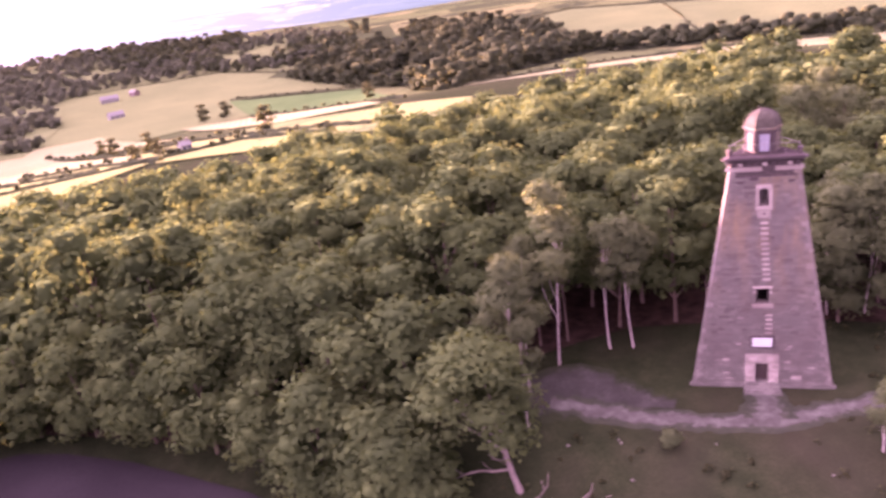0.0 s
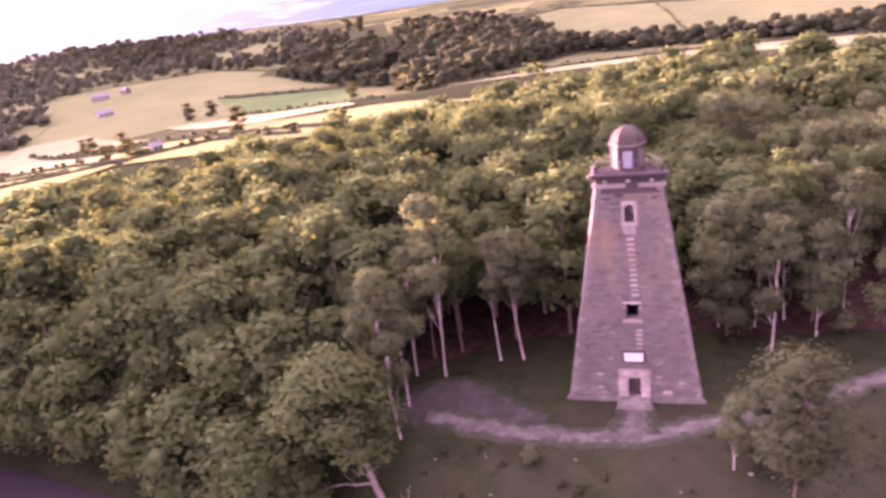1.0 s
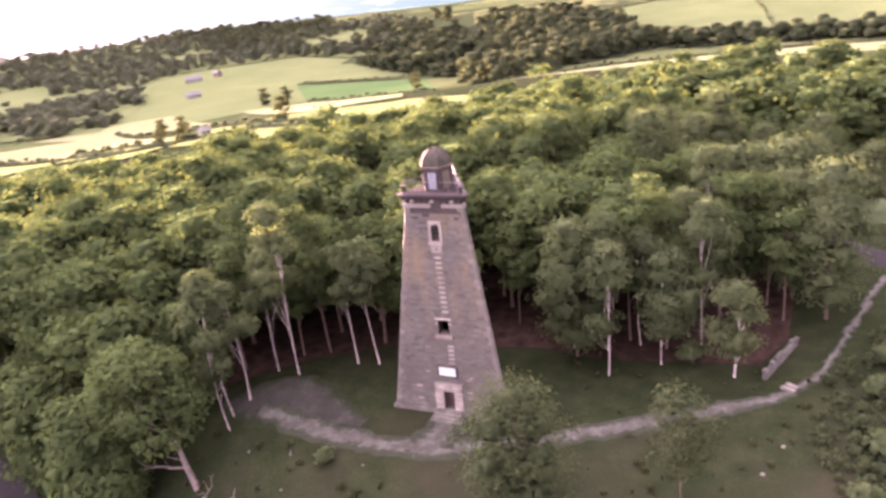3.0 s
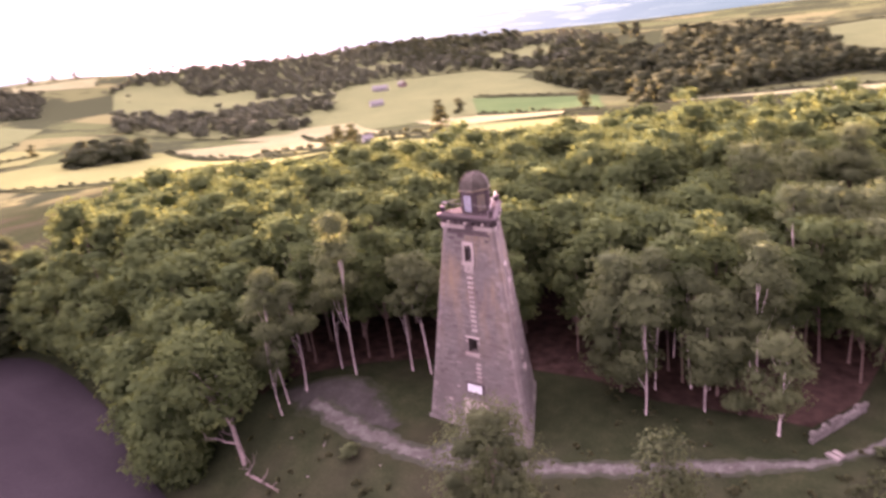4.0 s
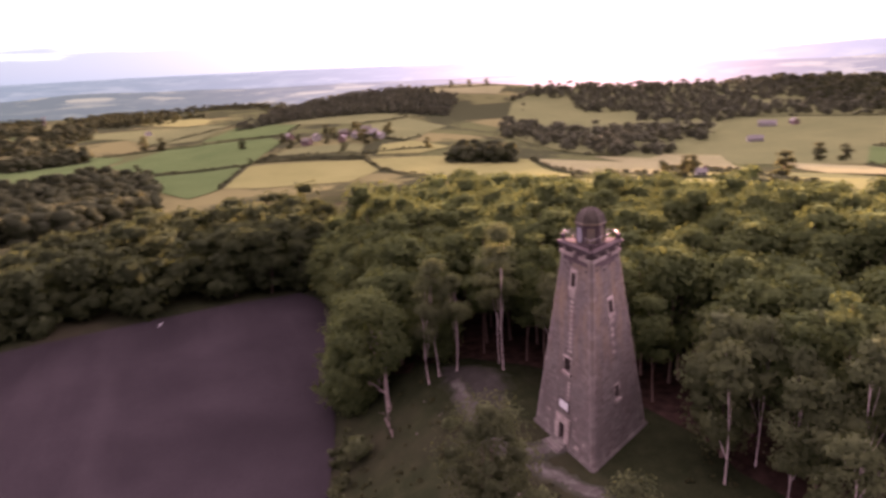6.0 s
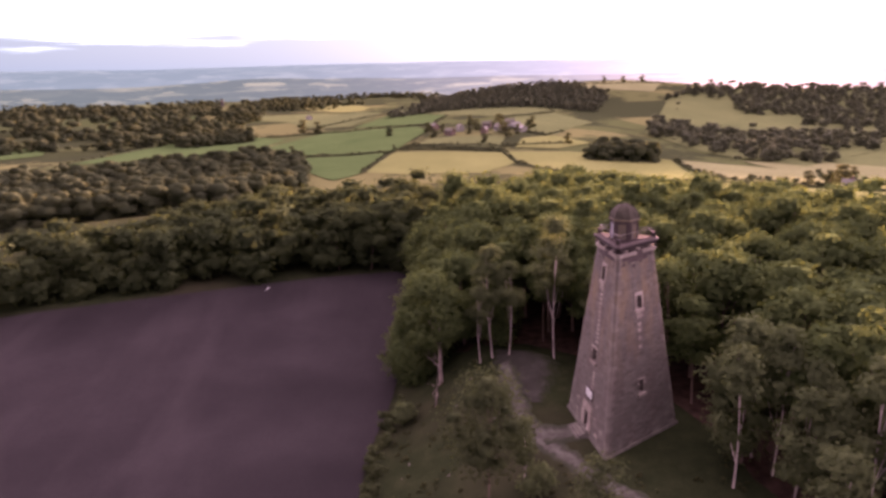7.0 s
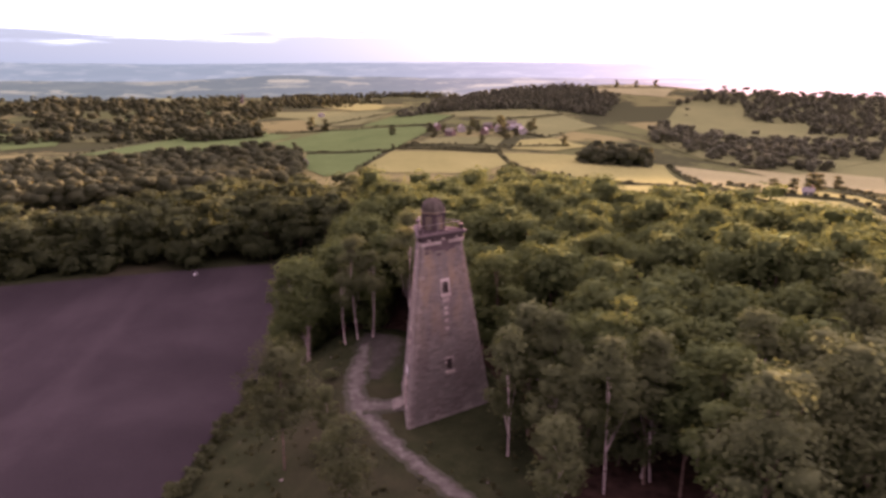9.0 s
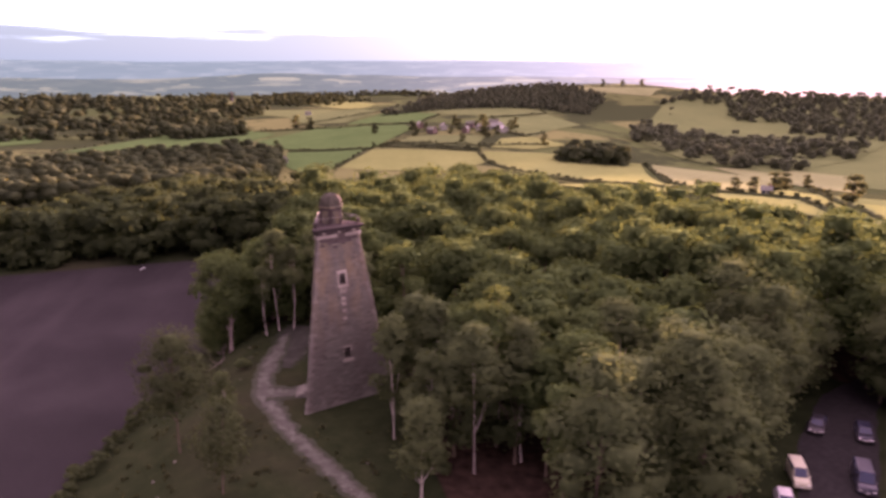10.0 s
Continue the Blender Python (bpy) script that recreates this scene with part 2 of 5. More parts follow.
def soil_material():
    m = Mat("tilled_soil")
    col = m.ramp(m.mix(0.35, m.noise(0.06, 5.0), m.noise(2.5, 6.0)), (0.35, (0.0112, 0.0108, 0.0115)), (0.5, (0.0148, 0.0143, 0.0150)), (0.68, (0.0215, 0.0208, 0.0215)))
    col = m.mix(m.ramp(m.noise(0.035, 4.0, stretch=(0.35, 1.6, 1)), (0.5, (0, 0, 0)), (0.75, (0.6, 0.6, 0.6))), col, (0.034, 0.033, 0.033))
    return m.surface(col, 0.95, bump=m.noise(4.0, 6.0), strength=0.6, dist=0.08, gloss=0.05)


def crop_material(name, a, b, angle, spacing=0.08):
    m = Mat(name)
    rows = m.n("ShaderNodeTexWave")
    rows.inputs["Scale"].default_value, rows.inputs["Distortion"].default_value = spacing, 1.2
    rows.inputs["Detail"].default_value = 2.0
    mp = m.n("ShaderNodeMapping")
    mp.inputs["Rotation"].default_value = (0, 0, radians(angle))
    m.link(m.pos, mp.inputs[0])
    m.link(mp.outputs[0], rows.inputs["Vector"])
    f = m.mix(0.3, m.noise(0.02, 5.0), rows.outputs["Color"])
    col = m.ramp(m.mix(0.25, f, m.noise(0.6, 5.0)), (0.3, a), (0.7, b))
    return m.surface(col, 0.9, bump=m.noise(1.5, 4.0), strength=0.3, dist=0.06, gloss=0.0)


GRASS, SOIL = ground_material(), soil_material()
CROP_GREEN = crop_material("green_crop", (0.034, 0.074, 0.026), (0.066, 0.118, 0.042), 20)
MEADOW = crop_material("mown_meadow", (0.044, 0.070, 0.034), (0.072, 0.102, 0.050), 20)
CROP_PASTURE = crop_material("pasture_grass", (0.062, 0.090, 0.037), (0.100, 0.130, 0.054), 70)
CROP_GOLD = crop_material("ripening_barley", (0.096, 0.124, 0.043), (0.146, 0.178, 0.066), 40)
CROP_STRAW = crop_material("mown_hay", (0.108, 0.132, 0.060), (0.160, 0.188, 0.092), -30)


def gravel_material():
    m = Mat("trodden_gravel")
    col = m.ramp(m.mix(0.5, m.noise(0.7, 5.0), m.noise(7.0, 6.0)), (0.38, (0.030, 0.031, 0.023)), (0.5, (0.045, 0.051, 0.040)), (0.62, (0.084, 0.095, 0.078)))
    col = worn_edge(m, col, 0.32, 0.6)
    return m.surface(col, 0.95, bump=m.noise(9.0, 5.0), strength=0.6, dist=0.05)


GRAVEL = gravel_material()


def bare_material():
    m = Mat("bare_earth")
    col = m.ramp(m.mix(0.4, m.noise(0.45, 4.0), m.noise(3.0, 6.0)), (0.35, (0.021, 0.023, 0.018)), (0.52, (0.030, 0.033, 0.027)), (0.68, (0.046, 0.051, 0.042)))
    col = worn_edge(m, col, 0.32, 0.68)
    return m.surface(col, 0.95, bump=m.noise(6.0, 5.0), strength=0.5, dist=0.06, gloss=0.05)


BARE = bare_material()
TARMAC = plain_material("grey_tarmac", (0.020, 0.020, 0.020), 0.95, vary=0.25, scale=1.5, gloss=0.05)
IRON = plain_material("galvanised_iron", (0.15, 0.145, 0.13), 0.4, 0.5)
LEAD = plain_material("weathered_lead", (0.043, 0.044, 0.033), 0.9, 0.0, vary=0.35, scale=1.5, gloss=0.1)
ROOF_LEAD = plain_material("dark_roof_lead", (0.024, 0.020, 0.019), 0.95, vary=0.35, scale=1.5, gloss=0.05)
DOOR_PAINT = plain_material("grey_blue_paint", (0.17, 0.20, 0.225), 0.5)
WOOD_DARK = plain_material("dark_door_wood", (0.035, 0.026, 0.022), 0.7)
PLAQUE = plain_material("white_plaque", (0.36, 0.43, 0.41), 0.4, vary=0.08)
DEADWOOD = plain_material("bleached_deadwood", (0.15, 0.13, 0.112), 0.85, vary=0.4, scale=2.5)


# ---- helpers for meshes ----
def mesh_of(name, verts, quads, mats, smooth=False, normals=None):
    """A mesh from arrays: verts (n, 3) and quads (m, 4), with softened normals for leaves where given."""
    verts, quads = np.asarray(verts, np.float32), np.asarray(quads, np.int32)
    me = bpy.data.meshes.new(name)
    me.vertices.add(len(verts))
    me.vertices.foreach_set("co", verts.ravel())
    me.loops.add(quads.size)
    me.loops.foreach_set("vertex_index", quads.ravel())
    me.polygons.add(len(quads))
    me.polygons.foreach_set("loop_start", np.arange(0, quads.size, 4, dtype=np.int32))
    me.update(calc_edges=True)
    for mat in mats:
        me.materials.append(mat)
    if smooth:
        me.polygons.foreach_set("use_smooth", np.ones(len(quads), bool))
    if normals is not None:
        me.normals_split_custom_set_from_vertices(np.asarray(normals, np.float32))
    return me


def finish(bm, name, mat, smooth=False):
    bmesh.ops.recalc_face_normals(bm, faces=bm.faces)
    me = bpy.data.meshes.new(name)
    bm.to_mesh(me)
    bm.free()
    me.materials.append(mat)
    if smooth:
        for p in me.polygons:
            p.use_smooth = True
    return me


def part(name, bm, mat, parent, label="", smooth=False):
    me = bm if isinstance(bm, bpy.types.Mesh) else finish(bm, name, mat, smooth)
    ob = new(name, me)
    ob.parent = parent
    return tagged(ob, label)


def box(bm, x0, x1, y0, y1, z0, z1, m=None, bevel=0.0):
    r = bmesh.ops.create_cube(bm, size=1)
    t = Matrix.Translation(((x0 + x1) / 2, (y0 + y1) / 2, (z0 + z1) / 2)) @ Matrix.Diagonal((x1 - x0, y1 - y0, z1 - z0, 1))
    bmesh.ops.transform(bm, matrix=t, verts=r["verts"])
    if bevel:
        es = {e for v in r["verts"] for e in v.link_edges}
        r2 = bmesh.ops.bevel(bm, geom=list(es), offset=bevel, segments=1, affect="EDGES")
        vs = list({v for f in r2["faces"] for v in f.verts} | {v for v in r["verts"] if v.is_valid})
        if m is not None:
            bmesh.ops.transform(bm, matrix=m, verts=vs)
        return
    if m is not None:
        bmesh.ops.transform(bm, matrix=m, verts=r["verts"])


def tube(pts, radii, sides=7):
    """Verts and quads of a tapered tube along pts."""
    V, Q = [], []
    pts = [Vector(p) for p in pts]
    for i, (p, r) in enumerate(zip(pts, radii)):
        d = (pts[min(i + 1, len(pts) - 1)] - pts[max(i - 1, 0)]).normalized()
        a = d.orthogonal().normalized() if abs(d.z) < 0.9 else d.cross(Vector((0, 1, 0))).normalized()
        b = d.cross(a)
        for k in range(sides):
            t = 2 * math.pi * k / sides
            V.append(p + (a * math.cos(t) + b * math.sin(t)) * r)
    for i in range(len(pts) - 1):
        for k in range(sides):
            k2 = (k + 1) % sides
            Q.append((i * sides + k, i * sides + k2, (i + 1) * sides + k2, (i + 1) * sides + k))
    return np.array([tuple(v) for v in V]), np.array(Q)


def join(chunks):
    Q, n = [], 0
    for c in chunks:
        Q.append(c[1] + n)
        n += len(c[0])
    rest = [np.concatenate([c[k] for c in chunks]) for k in (0, *range(2, len(chunks[0])))]
    return (rest[0], np.concatenate(Q), *rest[1:])


# ---- ground ----
def smooth(t):
    t = np.clip(t, 0.0, 1.0)
    return t * t * (3 - 2 * t)


def bell(x, y, cx, cy, rx, ry, turn=0.0):
    c, s = math.cos(radians(turn)), math.sin(radians(turn))
    u, v = ((x - cx) * c + (y - cy) * s) / rx, (-(x - cx) * s + (y - cy) * c) / ry
    return np.exp(-(u * u + v * v))


def land(x, y):
    """The ground's height: the tower's hill, the slope down to the tilled field, the vale and the ridges beyond."""
    x, y = np.asarray(x, float), np.asarray(y, float)
    r = np.hypot(x - 10, y - 60)
    a = 38 * smooth((r - 100) / 430)
    top = np.interp(x, [-140, -90, -50, -24, 0], [-2, -2, -3, -12.5, -14])      # where the bank down to the tilled field begins
    foot = np.interp(x, [-92, -74, -52, -34, -20, 0], [-18, -17.5, -20, -25.5, -29, -33])
    deep = np.interp(x, [-90, -30], [3.6, 7.0])
    b = deep * smooth((top - y) / (top - foot)) * (1 - 0.6 * smooth((x - 25) / 60))
    z = -(np.maximum(a, b) + 0.3 * np.minimum(a, b))
    z = z + 1.9 * bell(x, y, -20.5, -5.5, 6, 4, 20)
    z = z + 21 * bell(x, y, -690, 140, 210, 160) + 48 * bell(x, y, -1250, 430, 420, 230, 120)
    z = z + 28 * bell(x, y, -930, 850, 380, 190, 48)
    z = z + 26 * bell(x, y, 250, 1150, 700, 420, 10) + 10 * bell(x, y, -620, 900, 420, 260, 40)
    z = z + 4.0 * np.sin(x / 190 + 0.7) * np.sin(y / 230 + 0.3) * smooth((r - 300) / 400)
    far = np.hypot(x, y)
    z = z + 0.14 * np.sin(x / 4.1) * np.sin(y / 4.7 + 1.0) * smooth((far - 9) / 8) * (1 - smooth((far - 40) / 25))
    return z - 22 * smooth((r - 1500) / 1800)


def height(x, y):
    return float(land(x, y))


def build_ground():
    u = np.linspace(-1, 1, 211)
    g = np.sinh(u * 6.2) / np.sinh(6.2) * 4900
    X, Y = np.meshgrid(g - 20, g + 10)
    Z = land(X, Y)
    n = len(g)
    idx = np.arange(n * n).reshape(n, n)
    q = np.stack([idx[:-1, :-1], idx[:-1, 1:], idx[1:, 1:], idx[1:, :-1]], -1).reshape(-1, 4)
    me = mesh_of("ground", np.stack([X, Y, Z], -1).reshape(-1, 3), q, [GRASS], smooth=True)
    tagged(new("ground", me), "rough hilltop grass and rolling farmland out to the hills", "ground", kind="structure")


build_ground()


def inside(px, py, poly):
    """Which of the points px, py lie inside poly."""
    px, py = np.asarray(px, float), np.asarray(py, float)
    res = np.zeros(px.shape, bool)
    for (x0, y0), (x1, y1) in zip(poly, poly[1:] + poly[:1]):
        if y0 == y1:
            continue
        res ^= ((y0 > py) != (y1 > py)) & (px < (x1 - x0) * (py - y0) / (y1 - y0) + x0)
    return res


def sheet(name, poly, mat, lift, label, category, step):
    """A patch of ground cover draped on the land, cut to poly."""
    bm = bmesh.new()
    bm.faces.new([bm.verts.new((x, y, 0)) for x, y in poly])
    xs, ys = [p[0] for p in poly], [p[1] for p in poly]
    for axis, (lo, hi) in ((0, (min(xs), max(xs))), (1, (min(ys), max(ys)))):
        k = int((hi - lo) / step)
        for i in range(1, k + 1):
            co = [0, 0, 0]
            co[axis] = lo + (hi - lo) * i / (k + 1)
            no = [0, 0, 0]
            no[axis] = 1
            bmesh.ops.bisect_plane(bm, geom=bm.verts[:] + bm.edges[:] + bm.faces[:], plane_co=co, plane_no=no)
    for v in bm.verts:
        v.co.z = height(v.co.x, v.co.y) + lift
    me = finish(bm, name, mat, True)
    return tagged(new(name, me), label, category, kind="structure")


def ribbon(name, line, widths, mat, lift, label, category, step=1.0, rag=0.3, seed=1):
    """A ragged strip along a line, draped on the land."""
    rng = random.Random(seed)
    pts, ws = [], []
    for (p, q), (w0, w1) in zip(zip(line, line[1:]), zip(widths, widths[1:])):
        k = max(1, int(math.dist(p, q) / step))
        for i in range(k):
            pts.append((p[0] + (q[0] - p[0]) * i / k, p[1] + (q[1] - p[1]) * i / k))
            ws.append(w0 + (w1 - w0) * i / k)
    pts.append(line[-1])
    ws.append(widths[-1])
    for _ in range(3):
        pts = [pts[0]] + [tuple((a + 2 * b + c) / 4 for a, b, c in zip(*t)) for t in zip(pts, pts[1:], pts[2:])] + [pts[-1]]
    V, Q, side = [], [], []
    cols = 9
    for i, (p, w) in enumerate(zip(pts, ws)):
        a, b = pts[max(0, i - 1)], pts[min(len(pts) - 1, i + 1)]
        d = Vector((b[0] - a[0], b[1] - a[1])).normalized()
        l, r = w / 2 + rng.uniform(-rag, rag), w / 2 + rng.uniform(-rag, rag)
        for k in range(cols):
            o = -l + (l + r) * k / (cols - 1)
            x, y = p[0] - d.y * o, p[1] + d.x * o
            V.append((x, y, height(x, y) + lift - (0.12 if k in (0, cols - 1) else 0.0)))
            side.append(abs(2 * k / (cols - 1) - 1))
        if i:
            for k in range(cols - 1):
                Q.append(((i - 1) * cols + k, (i - 1) * cols + k + 1, i * cols + k + 1, i * cols + k))
    me = mesh_of(name, V, Q, [mat], True)
    me.attributes.new("side", "FLOAT", "POINT").data.foreach_set("value", side)
    return tagged(new(name, me), label, category, kind="structure")


FIELD = [(-92.5, -21), (-88, -18.6), (-82, -17.6), (-72, -17.7), (-55, -20.2), (-44, -24), (-34, -25.8), (-24, -28), (-12, -31.5), (3, -34), (14, -35.5),
         (45, -38), (90, -44), (170, -60), (230, -160), (120, -300), (-40, -280), (-78, -140), (-82, -110), (-88, -66), (-92, -40)]
sheet("tilled_field", FIELD, SOIL, 0.2, "bare tilled field of purple-brown soil below the hill", "field", 6)

ribbon("footpath", [(-22, -9.8), (-17, -10), (-12.5, -10.8), (-6, -11.2), (0, -10.6), (6, -8.2), (12, -5.8), (17, -3), (22, 0.2), (28, 3.4), (33, 6.6), (37, 12), (40, 21), (44, 34), (48, 44)],
       [2.6, 3.8, 3.9, 3.6, 3.9, 3.3, 3.0, 3.1, 3.4, 2.9, 1.8, 1.1, 0.9, 0.9, 1.2], GRAVEL, 0.10, "pale trodden gravel footpath winding past the tower", "path", 0.8, 0.35, 3)
ribbon("bare_earth", [(-28, -9.5), (-24, -8), (-19, -6.5), (-14, -7.5), (-9, -8.5)], [1.5, 10, 11.5, 8, 3], BARE, 0.06, "bare grey-brown earth mound beside the footpath", "ground", 0.7, 0.45, 9)
ribbon("door_path", [(0, -4.4), (0.1, -7), (0.2, -10.2)], [3.4, 4.4, 6.5], GRAVEL, 0.13, "worn gravel apron before the tower door", "path", 0.7, 0.25, 5)


# ---- the tower ----
def inset(z):
    """How far each of the three faces stands from the tower's axis at height z."""
    return 4.1 - 0.089 * z


def face_point(u, z, out=0.0):
    return Vector((u, -inset(z) - out, z))


def third(k):
    return Matrix.Rotation(radians(120 * k), 4, "Z")


TOP = 24.1
ROOT3 = math.sqrt(3)
CHAMFER = 0.28
# openings per face: u0, u1, z0, z1
OPEN = {0: [(-0.62, 0.62, 0.72, 2.75), (-0.62, 0.62, 9.55, 11.2), (-0.42, 0.42, 20.0, 21.75)],
        1: [(-0.45, 0.45, 16.9, 18.5), (-0.4, 0.4, 6.3, 7.9)],
        2: [(-0.45, 0.45, 13.0, 14.6)]}


def tower_shell():
    bm = bmesh.new()
    for k in range(3):
        rot = third(k)
        zs = sorted({-0.6, 0.0, TOP} | {z for o in OPEN[k] for z in o[2:]} | {3.0 * i for i in range(1, 8)})
        us = sorted({0.0} | {u for o in OPEN[k] for u in o[:2]})
        for z0, z1 in zip(zs, zs[1:]):
            cols0 = [-(ROOT3 * inset(z0) - CHAMFER)] + us + [ROOT3 * inset(z0) - CHAMFER]
            cols1 = [-(ROOT3 * inset(z1) - CHAMFER)] + us + [ROOT3 * inset(z1) - CHAMFER]
            for i in range(len(cols0) - 1):
                mid = ((cols0[i] + cols0[i + 1]) / 2, (z0 + z1) / 2)
                if any(o[0] < mid[0] < o[1] and o[2] < mid[1] < o[3] for o in OPEN[k]):
                    continue
                bm.faces.new([bm.verts.new(rot @ face_point(u, z)) for u, z in ((cols0[i], z0), (cols0[i + 1], z0), (cols1[i + 1], z1), (cols1[i], z1))])
        for u0, u1, z0, z1 in OPEN[k]:      # reveals, a metre deep
            ring = [(u0, z0), (u1, z0), (u1, z1), (u0, z1)]
            for a, b in zip(ring, ring[1:] + ring[:1]):
                bm.faces.new([bm.verts.new(rot @ face_point(*p, o)) for p, o in ((a, 0), (b, 0), (b, -1.0), (a, -1.0))])
        for z0, z1 in zip(zs, zs[1:]):      # the blunted corner
            c = []
            for z in (z0, z1):
                e = rot @ face_point(ROOT3 * inset(z) - CHAMFER, z)
                f = third(k + 1) @ face_point(-(ROOT3 * inset(z) - CHAMFER), z)
                c += [e, f]
            bm.faces.new([bm.verts.new(p) for p in (c[0], c[1], c[3], c[2])])
    bmesh.ops.remove_doubles(bm, verts=bm.verts, dist=0.001)
    return bm


def tri_prism(bm, z0, z1, a0, a1, cut=0.3):
    """A three-cornered slab with blunted corners, standing a0 (below) and a1 (above) from the axis."""
    rings = []
    for z, a in ((z0, a0), (z1, a1)):
        ring = []
        for k in range(3):
            for s in (-1, 1):
                ring.append(bm.verts.new(third(k) @ Vector((s * (ROOT3 * a - cut), -a, z))))
        rings.append(ring)
    for i in range(6):
        j = (i + 1) % 6
        bm.faces.new((rings[0][i], rings[0][j], rings[1][j], rings[1][i]))
    bm.faces.new(rings[1])
    bm.faces.new(rings[0][::-1])


def face_box(bm, k, u0, u1, z0, z1, proud, deep=0.05):
    """A stone set on face k: it follows the batter and stands proud of it."""
    rot = third(k)
    q = [(u0, z0), (u1, z0), (u1, z1), (u0, z1)]
    e = min(0.02, proud * 0.4)
    fr = [bm.verts.new(rot @ face_point(u + (e if u == u0 else -e), z + (e if z == z0 else -e), proud)) for u, z in q]
    bk = [bm.verts.new(rot @ face_point(u, z, -deep)) for u, z in q]
    bm.faces.new(fr)
    for i in range(4):
        j = (i + 1) % 4
        bm.faces.new((bk[i], bk[j], fr[j], fr[i]))


tower = tagged(new("stone_tower"), "tapering three-sided dark sandstone tower with domed lantern on a hilltop", "tower")
part("wall_core", tower_shell(), MORTAR, tower)

rng = random.Random(11)
blocks = {"sooty": bmesh.new(), "brown": bmesh.new(), "grey": bmesh.new()}
pieces = []
for k in range(3):
    z = -0.35
    while z < TOP - 0.1:
        hgt = min(rng.choice((0.24, 0.28, 0.32, 0.38)), TOP - z)
        half = ROOT3 * inset(z + hgt) - CHAMFER - 0.01
        u = -half
        while u < half - 0.05:
            w = rng.uniform(0.45, 1.15)
            if half - (u + w) < 0.4:
                w = half - u
            for o in OPEN[k]:               # trim at openings
                if z < o[3] and z + hgt > o[2]:
                    if u < o[0] < u + w:
                        w = o[0] - u
                    elif o[0] <= u < o[1]:
                        u, w = o[1], min(w, half - o[1])
            if w > 0.06:
                proud = rng.uniform(0.02, 0.05) if k == 0 else rng.uniform(0.012, 0.03)
                if k == 0 and 0.0 < z < 5.2 and len(pieces) < 290:
                    pieces.append((u + 0.007, u + w - 0.007, z + 0.007, z + hgt - 0.007, proud))
                else:
                    tone = rng.random()
                    tone = "sooty" if z > 21.7 + 1.3 * rng.random() ** 0.6 else "brown" if tone < 0.16 else "grey"
                    face_box(blocks[tone], k, u + 0.007, u + w - 0.007, z + 0.007, z + hgt - 0.007, proud)
            u += w
        z += hgt
for kind, mat in (("grey", STONE), ("brown", STONE_MID), ("sooty", STONE_DARK)):
    ob = part("masonry", blocks[kind], mat, tower)
    tagged(ob, "coursed %s sandstone blocks" % ({"grey": "weathered grey-brown", "brown": "damp brown", "sooty": "soot-darkened"}[kind]), kind="stuff")

bm = bmesh.new()
tri_prism(bm, -0.6, 0.28, inset(-0.6) + 0.28, inset(0.28) + 0.22, 0.4)
part("plinth", bm, STONE, tower)


def stone_on(name, k, u0, u1, z0, z1, proud, mat, parent=tower, label=""):
    b = bmesh.new()
    face_box(b, k, u0, u1, z0, z1, proud)
    return part(name, b, mat, parent, label)


# door case, steps, plaque
for u0, u1, z0, z1 in ((-1.65, -0.64, 0.0, 2.8), (0.64, 1.65, 0.0, 2.8), (-1.65, 1.65, 2.82, 3.8)):
    stone_on("door_surround", 0, u0, u1, z0, z1, 0.22, STONE_PALE, label="pale dressed stone door surround")
for i, (u, z) in enumerate(((-1.3, 2.3), (1.1, 1.9), (-1.2, 1.2), (1.2, 0.9), (-0.9, 3.3), (0.8, 3.35), (1.35, 2.45))):
    stone_on("quoin", 0, u - 0.38, u + 0.38, z - 0.22, z + 0.22, 0.25, STONE_PALE)
b = bmesh.new()
box(b, -0.62, 0.62, -3.55, -3.47, 0.72, 2.75)
for i in range(5):
    box(b, -0.61 + i * 0.247, -0.40 + i * 0.247, -3.58, -3.54, 0.74, 2.72)
door = part("door", b, WOOD_DARK, tower, "dark plank door in the shade of its opening")
for i in range(4):
    b = bmesh.new()
    box(b, -1.5 - 0.12 * i, 1.5 + 0.12 * i, -4.3 - 0.42 * (i + 1), -3.9, -0.35, 0.72 - 0.19 * i, bevel=0.02)
    part("step", b, STONE, tower)
plaque = stone_on("plaque_frame", 0, -1.22, 1.22, 4.52, 5.95, 0.14, STONE_DARK)
stone_on("plaque", 0, -0.98, 0.98, 4.75, 5.72, 0.19, PLAQUE, label="white inscribed plaque above the door")
stone_on("weathered_patch", 0, 2.9, 3.9, 0.95, 1.35, 0.09, STONE_PALE)
stone_on("weathered_patch", 0, -3.9, -3.2, 3.0, 3.28, 0.09, STONE_PALE)
rng = random.Random(19)
for i in range(26):                         # scattered courses that have weathered pale, thickest low down beside the door
    z = 0.5 + 8.5 * rng.random() ** 1.7
    u = rng.uniform(1.8, 5.4) if i % 3 else rng.uniform(-5.2, -1.9)
    u = max(-ROOT3 * inset(z) + 1.0, min(ROOT3 * inset(z) - 1.4, u))
    stone_on("weathered_patch", 0, u, u + rng.uniform(0.3, 0.8), z, z + rng.uniform(0.12, 0.24), 0.055 + rng.uniform(0, 0.02), STONE_PALE if i % 4 == 0 else STONE_WORN)
